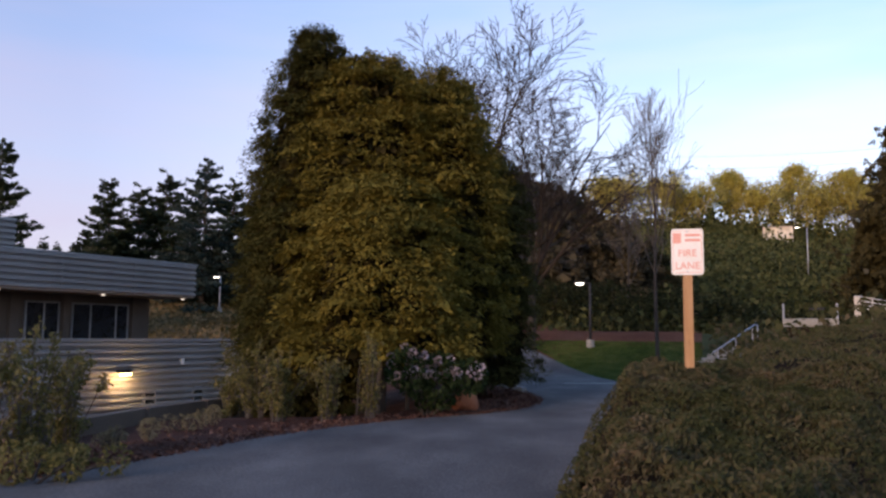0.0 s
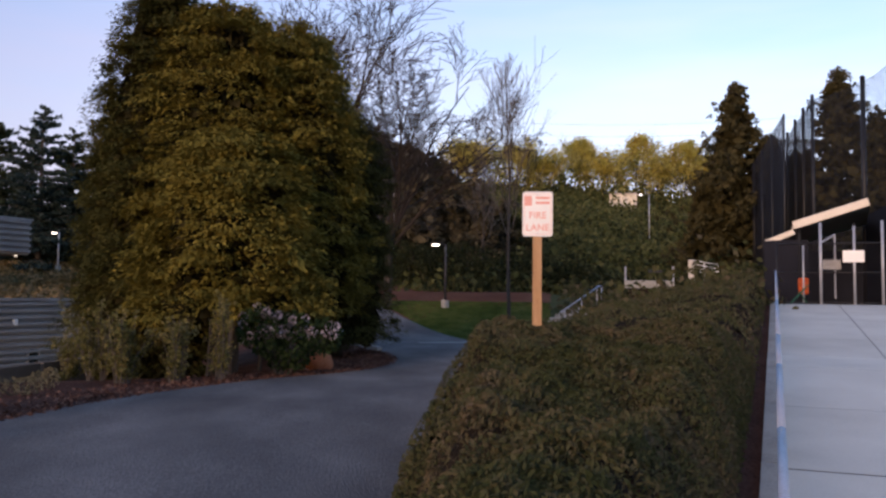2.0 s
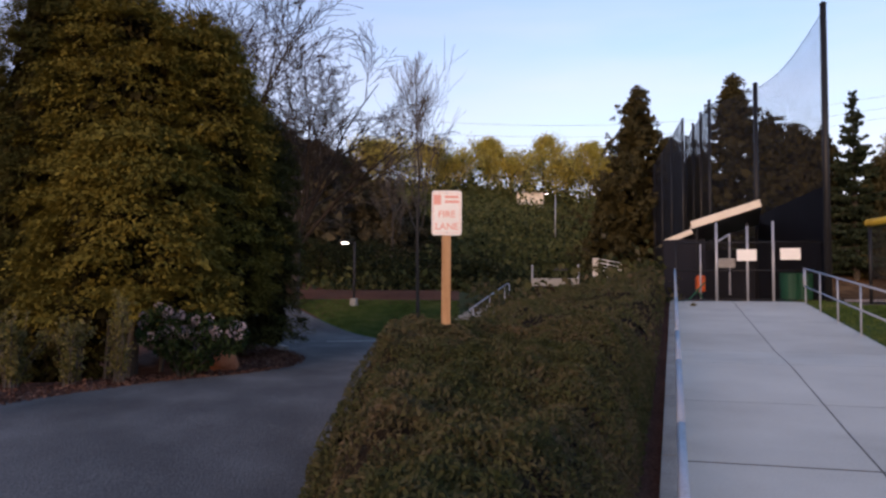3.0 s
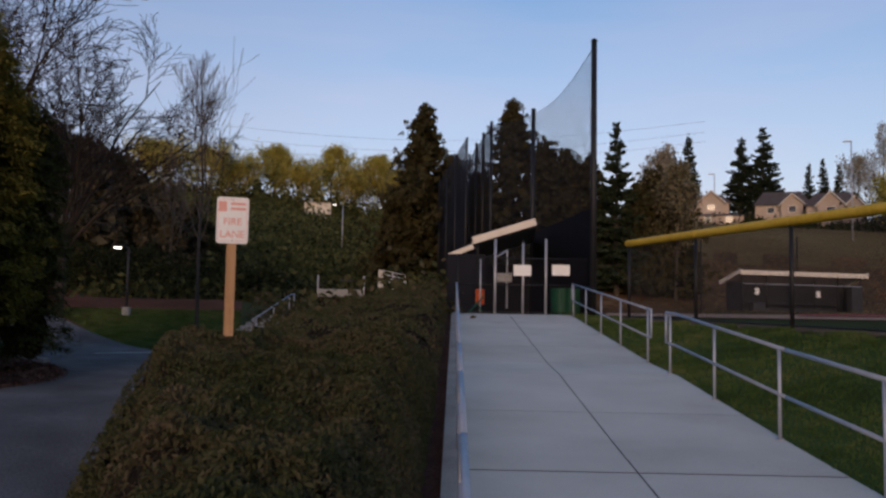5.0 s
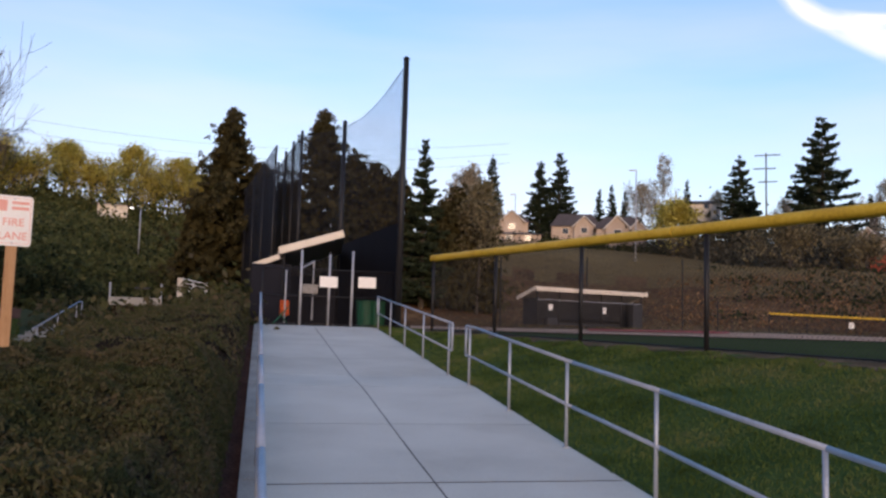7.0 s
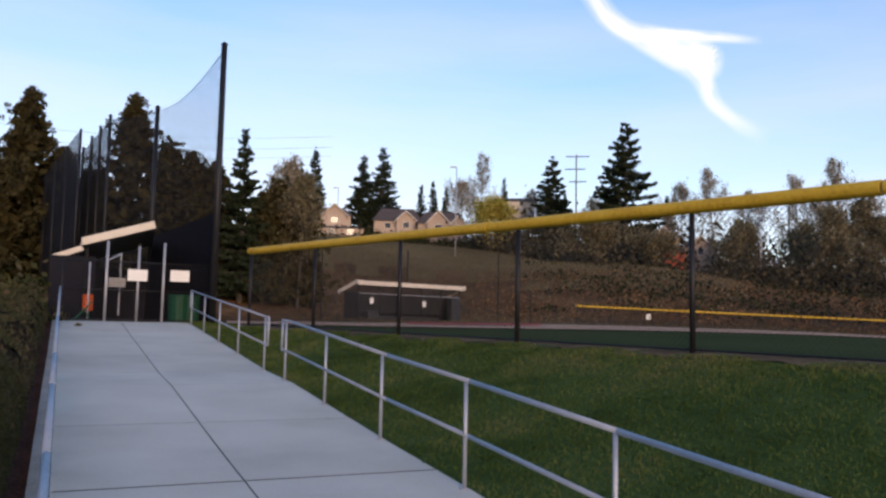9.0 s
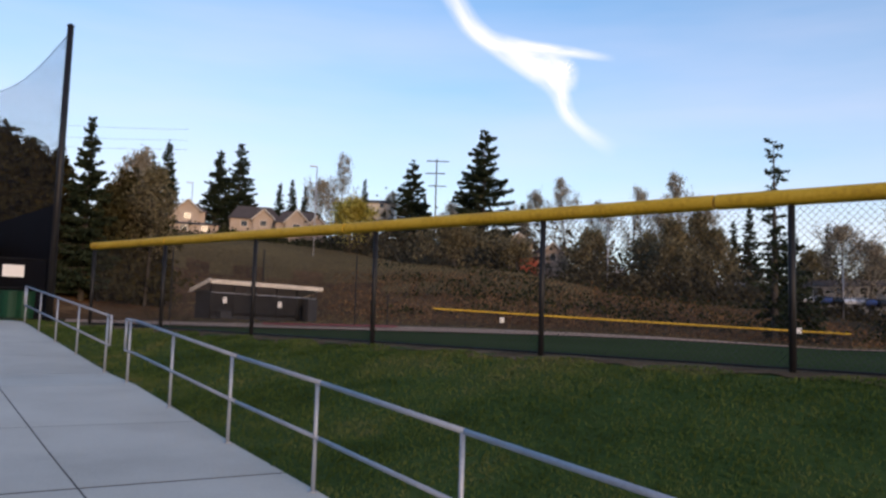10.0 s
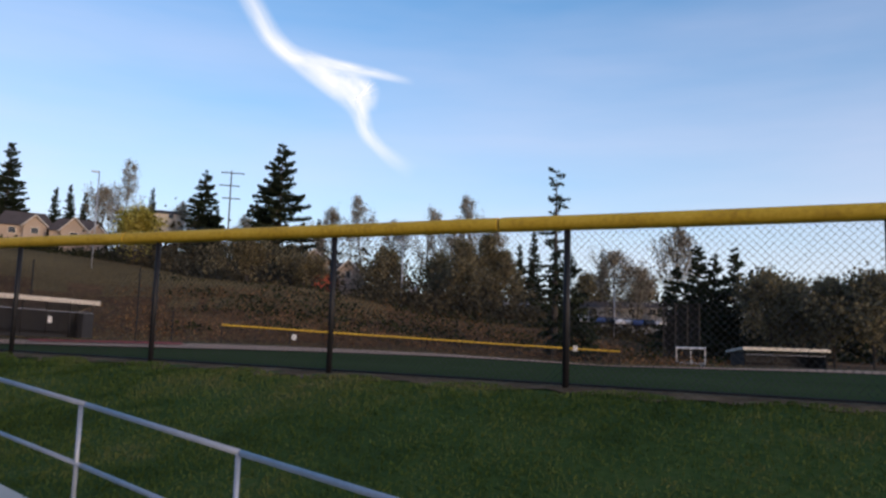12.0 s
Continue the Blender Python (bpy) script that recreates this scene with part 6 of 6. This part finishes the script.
house_at(70.6, 71.9, 168, 4.5, label="small red painted outbuilding on the slope", d=4, h=2.0, roof_h=0.8, mat=M_HOUSERED, win=0, name="outbuilding")
house_at(21.0, 22.8, 121, 6.75, label="low pale house on the wooded hilltop", d=6, h=0.9, roof_h=0.35, mat=M_CREAM, win=0)
house_at(59.0, 62.0, 240, 8.1, label="pale roofed house on the distant ridge", d=6, h=2.0, roof_h=1.2, mat=M_CREAM, win=2)
house_at(88.6, 94.4, 175, 2.7, label="long dark low building behind the car park", d=8, h=2.4, roof_h=1.4, mat=M_SIDING, win=4, name="long_building")


slope_cover("garden_shrubs", "dark shrubs in front of the hill houses", 5000, 46, 58.5, 172, 182, 0.7, M_DARKBUSH, 30, 0.7, 1.4)

# poles and cables
def tall_pole(b, d, el, el0, label, arms=0, r=0.14, head=False):
    p = aim(b, d)
    h = 1.6 + d * math.tan(radians(el))
    z0 = min(float(land(*p[:2])), 1.6 + d * math.tan(radians(el0)))
    t = thing("utility_pole" if arms else "light_pole", label, "pole", (p[0], p[1], z0), -b)
    part("pole", rod((0, 0, -0.3), (0, 0, h - z0), r, r * 0.7), M_BARK if arms else M_GALV, t, smooth=True)
    for i in range(arms):
        part("crossarm", box(5.2 - i * 0.6, 0.2, 0.22, (0.3 * (-1) ** i, 0, h - z0 - 0.5 - i * 2.9)), M_BARK, t)
    if head:
        part("head", box(1.3, 0.35, 0.22, (-0.6, 0, h - z0 + 0.05), bevel=0.03), M_GALV, t)
    return t


tall_pole(64.8, 190, 11.7, 4.9, "wooden utility pole with crossarms", 3, 0.2)
tall_pole(56.6, 150, 10.8, 5.0, "tall grey area light pole", 0, 0.13, True)
tall_pole(48.5, 185, 9.15, 6.0, "grey street light pole by the houses", 0, 0.12, True)
tall_pole(76.6, 150, 7.6, 4.0, "grey light pole on the slope", 0, 0.14, True)
tall_pole(91.0, 160, 4.7, 2.3, "grey light pole in the car park", 0, 0.13, True)
tall_pole(78.3, 170, 8.8, 3.5, "wooden pole among trees", 1, 0.16)
for k, (e0, e1) in enumerate([(12.0, 12.6), (11.2, 11.9), (10.6, 11.3)]):
    cab = [(*aim(14 + 34 * i / 16, 260)[:2], 1.6 + 260 * math.tan(radians(e0 + (e1 - e0) * i / 16 - 0.7 * math.sin(math.pi * i / 16)))) for i in range(17)]
    ob = part("power_line", bent(cab, 0.035, 4), M_WIRE)
    tagged(ob, "thin overhead power line across the sky", "cable", "power lines", "structure")


# parked cars
def car(at, turn, label, mat):
    t = thing("car", label, "car", at, turn, "cars in the car park")
    bm = bmesh.new()
    prof = [(-2.2, 0.3), (-2.25, 0.75), (-1.9, 0.95), (-1.2, 1.0), (-0.6, 1.45), (0.8, 1.48), (1.5, 1.05), (2.15, 0.95), (2.25, 0.5), (2.15, 0.3)]
    a = [bm.verts.new((x, -0.88, z)) for x, z in prof]
    b = [bm.verts.new((x, 0.88, z)) for x, z in prof]
    bm.faces.new(a)
    bm.faces.new(b[::-1])
    for i in range(len(prof)):
        j = (i + 1) % len(prof)
        bm.faces.new((a[i], b[i], b[j], a[j]))
    bmesh.ops.recalc_face_normals(bm, faces=bm.faces)
    bmesh.ops.bevel(bm, geom=list(bm.edges), offset=0.06, segments=1, affect="EDGES")
    part("body", bm, mat, t)
    part("side_glass", box(2.0, 1.80, 0.36, (0.1, 0, 1.2), bevel=0.03), M_GLASSDARK, t)
    for x in (-1.4, 1.4):
        for y in (-0.8, 0.8):
            part("wheel", rod((x, y - 0.1, 0.32), (x, y + 0.1, 0.32), 0.32, sides=12), M_DARKTRIM, t)
    return t


M_CARS = [material("car_paint_" + n, [c, tuple(min(1, k * 1.15) for k in c)], 0.25, (1, 20), 0.0, gloss=0.6) for n, c in (("white", (0.7, 0.7, 0.7)), ("silver", (0.4, 0.41, 0.43)), ("blue", (0.05, 0.08, 0.2)), ("black", (0.02, 0.02, 0.025)))]
rng = rand(33)
for k in range(9):
    b = 88.9 + k * 0.62
    d = 160 + rng.uniform(-3, 3)
    car((*aim(b, d)[:2], 1.6 + d * math.tan(radians(2.35 - 0.03 * k))), rng.uniform(-20, 20) + 90 - b, "parked car in the distant car park", M_CARS[k % 4])
for b, d, el in ((77.4, 160, 4.0), (83.8, 160, 3.2), (85.0, 158, 3.1)):
    car((*aim(b, d)[:2], 1.6 + d * math.tan(radians(el))), 90 - b, "parked car on the slope among trees", M_CARS[1])
car((*aim(-16.2, 120)[:2], 1.6 + 120 * math.tan(radians(3.3))), 30, "white parked car on the slope behind the building", M_CARS[0])

# ---- the playing field ----
def band(name, label, b0, b1, near_d, far_d, mat, up=0.03, n=60):
    vs = []
    for i in range(n + 1):
        b = b0 + (b1 - b0) * i / n
        for d in np.linspace(near_d(b), far_d(b), 13):
            x, y, _ = aim(b, d)
            vs.append((x, y, float(land(x, y)) + up))
    fs = [(13 * i + j, 13 * i + j + 1, 13 * i + j + 14, 13 * i + j + 13) for i in range(n) for j in range(12)]
    return tagged(sheet(name, vs, fs, mat, smooth=True), label, "field", kind="structure")


band("infield", "pale brown infield and warning track dirt", 41.5, 108, lambda b: np.interp(b, (41, 50, 60, 75, 95), (29, 31, 34, 40, 48)), lambda b: np.interp(b, (41, 57, 65, 91, 108), (62, 62, 60, 62, 70)), M_INFIELD, 0.05)
band("red_track", "faded red patch of running surface", 53.5, 62.5, lambda b: 46.0, lambda b: 57.5, M_REDTURF, 0.10, 30)

# far fence with a thin yellow cap
ff = thing("far_fence", "low distant field fence with a thin yellow cap", "fence", (*aim(65, 66)[:2], 0))
fo = Vector(aim(65, 66))
prev = None
for i in range(13):
    b = 64.9 + 26.5 * i / 12
    d = 66 + 6 * i / 12
    zt = 1.6 + d * math.tan(radians(np.interp(b, (65, 91.3), (1.45, 0.52))))
    zb = 1.6 + d * math.tan(radians(np.interp(b, (65, 91.3), (0.40, -0.45))))
    p = Vector(aim(b, d)) - fo
    part("post", rod((p.x, p.y, zb - 0.4), (p.x, p.y, zt), 0.04), M_BLACKSTEEL, ff)
    if prev:
        q, qt, qb = prev
        part("cap", rod((q.x, q.y, qt), (p.x, p.y, zt), 0.075, sides=8), M_YELLOW, ff)
        vs, fs = net((q.x, q.y), (p.x, p.y), qb, qt, zb, zt, 0.12, 0.010)
        sheet("mesh_panel", vs, fs, M_NET, ff)
    prev = (p, zt, zb)
for b, z in ((69.6, 0.75), (88.5, 0.55)):
    p = Vector(aim(b, 66)) - fo
    part("distance_board", box(0.34, 0.05, 0.42, (p.x, p.y, 1.6 + z * 0.9 + 0.25), (0, 0, -b)), M_WHITE, ff, "small white board")
for b, d, el in ((59.6, 64, 4.9), (53.4, 66, 5.0), (61.8, 62, 2.2), (47.6, 64, 4.9)):
    p = aim(b, d)
    z0 = float(land(*p[:2]))
    h = 1.6 + d * math.tan(radians(el)) - z0
    t = thing("field_pole", "slim dark pole beside the far field", "pole", (p[0], p[1], z0))
    part("pole", rod((0, 0, -0.2), (0, 0, h), 0.055), M_BLACKSTEEL, t)

# second dugout and backstop at the far right of the field
a, b = aim(99.2, 88), aim(103.9, 92)
shed_dugout("dugout", "dark far dugout with a pale metal roof", (a[0], a[1], 1.6 + 88 * math.tan(radians(-0.25))), math.degrees(math.atan2(b[1] - a[1], b[0] - a[0])), math.dist(a[:2], b[:2]), 3.0, 1.75, 1.5, posts=4)
bs = thing("backstop", "tall dark net backstop beyond the field", "ball net", (*aim(94.2, 96)[:2], 1.0))
bo = Vector(aim(94.2, 96))
for i in range(4):
    p = Vector(aim(94.2 + 0.75 * i, 96)) - bo
    part("pole", rod((p.x, p.y, -0.5), (p.x, p.y, 7.0), 0.07), M_BLACKSTEEL, bs)
    if i:
        vs, fs = net((q.x, q.y), (p.x, p.y), 0, 6.9, 0, 6.9, 0.10, 0.014)
        sheet("netting", vs, fs, M_NET, bs)
    q = p
ms = thing("field_shelter", "small open white-framed shelter by the far field", "shelter", (*aim(94.9, 90)[:2], 0.9), -95)
part("roof", box(3.0, 1.6, 0.12, (1.6, 0.5, 2.1), (4, 0, 0), bevel=0.02), M_WHITE, ms)
for x in (0.2, 1.6, 3.0):
    part("post", rod((x, 0, 0), (x, 0, 2.1), 0.06), M_WHITE, ms)
part("bench", box(2.6, 0.5, 0.5, (1.6, 0.6, 0.4), bevel=0.03), M_GALV, ms)


# ---- a wisp of cloud high over the field ----
M_CLOUD = bpy.data.materials.new("cloud_wisp")
M_CLOUD.use_nodes = True
ct = M_CLOUD.node_tree
ct.nodes.clear()
c_out, c_em, c_tr, c_mix, c_uv, c_sep, c_no, c_tc = (ct.nodes.new(k) for k in ("ShaderNodeOutputMaterial", "ShaderNodeEmission", "ShaderNodeBsdfTransparent", "ShaderNodeMixShader", "ShaderNodeUVMap", "ShaderNodeSeparateXYZ", "ShaderNodeTexNoise", "ShaderNodeMapping"))
c_em.inputs[0].default_value, c_em.inputs[1].default_value = (1.0, 0.97, 0.96, 1), 1.0
c_tc.inputs["Scale"].default_value = (2.4, 1.3, 1.0)
c_no.inputs["Scale"].default_value, c_no.inputs["Detail"].default_value = 1.6, 6


def cmath(op, a, b):
    n = ct.nodes.new("ShaderNodeMath")
    n.operation = op
    for i, v in enumerate((a, b)):
        if isinstance(v, (int, float)):
            n.inputs[i].default_value = v
        else:
            ct.links.new(v, n.inputs[i])
    n.use_clamp = op == "MULTIPLY"
    return n.outputs[0]


ct.links.new(c_uv.outputs[0], c_sep.inputs[0])
ct.links.new(c_uv.outputs[0], c_tc.inputs[0])
ct.links.new(c_tc.outputs[0], c_no.inputs["Vector"])
v = c_sep.outputs[1]
across = cmath("MULTIPLY", cmath("MULTIPLY", v, cmath("SUBTRACT", 1.0, v)), 4.0)
across = cmath("POWER", across, 1.6)
u = c_sep.outputs[0]
alongf = cmath("MULTIPLY", cmath("MULTIPLY", u, 5.0), cmath("MULTIPLY", cmath("SUBTRACT", 1.0, u), 4.0))
grain = cmath("MULTIPLY", cmath("SUBTRACT", c_no.outputs[0], 0.18), 1.9)
ct.links.new(cmath("MULTIPLY", cmath("MULTIPLY", across, alongf), grain), c_mix.inputs[0])
ct.links.new(c_tr.outputs[0], c_mix.inputs[1])
ct.links.new(c_em.outputs[0], c_mix.inputs[2])
ct.links.new(c_mix.outputs[0], c_out.inputs[0])


def wisp(knots, widths, d=1800, n=40):
    ks = np.linspace(0, 1, len(knots))
    kb, ke = np.array(knots).T
    u = np.linspace(0, 1, n)
    b, e, w = np.interp(u, ks, kb), np.interp(u, ks, ke), np.interp(u, np.linspace(0, 1, len(widths)), widths)
    for _ in range(2):
        b[1:-1], e[1:-1] = (b[:-2] + 2 * b[1:-1] + b[2:]) / 4, (e[:-2] + 2 * e[1:-1] + e[2:]) / 4
    tb, te = np.gradient(b), np.gradient(e)
    ln = np.hypot(tb, te)
    vs, fs, uvs = [], [], []
    for i in range(n):
        for s in (-1, 1):
            bb, ee = b[i] - s * te[i] / ln[i] * w[i], e[i] + s * tb[i] / ln[i] * w[i]
            x, y, _ = aim(bb, d)
            vs.append((x, y, 1.6 + d * math.tan(radians(ee))))
    for i in range(n - 1):
        fs.append((2 * i, 2 * i + 1, 2 * i + 3, 2 * i + 2))
    ob = sheet("cloud", vs, fs, M_CLOUD)
    lay = ob.data.uv_layers.new(name="UVMap")
    for poly in ob.data.polygons:
        for li in poly.loop_indices:
            vi = ob.data.loops[li].vertex_index
            lay.data[li].uv = ((vi // 2) / (n - 1), vi % 2)
    return tagged(ob, "thin white wisp of cloud in the blue sky", "cloud", "wisps of cloud", "structure")


wisp([(62.5, 27), (65.2, 22.9), (67.0, 20.4), (69.6, 18.8), (72.4, 17.4), (73.2, 16.3), (73.7, 14.8), (75.0, 13.6), (77.2, 12.2)], (1.1, 0.95, 0.8, 1.1, 0.8, 0.6, 0.8))
wisp([(66.2, 21.0), (68.2, 19.7), (71.0, 19.2), (74.0, 18.9), (77.0, 18.4)], (0.8, 0.7, 0.5, 0.3), 1790)
wisp([(69.2, 19.2), (71.6, 18.2), (73.6, 17.6), (73.9, 16.2)], (0.9, 1.4, 1.1, 0.6), 1780)
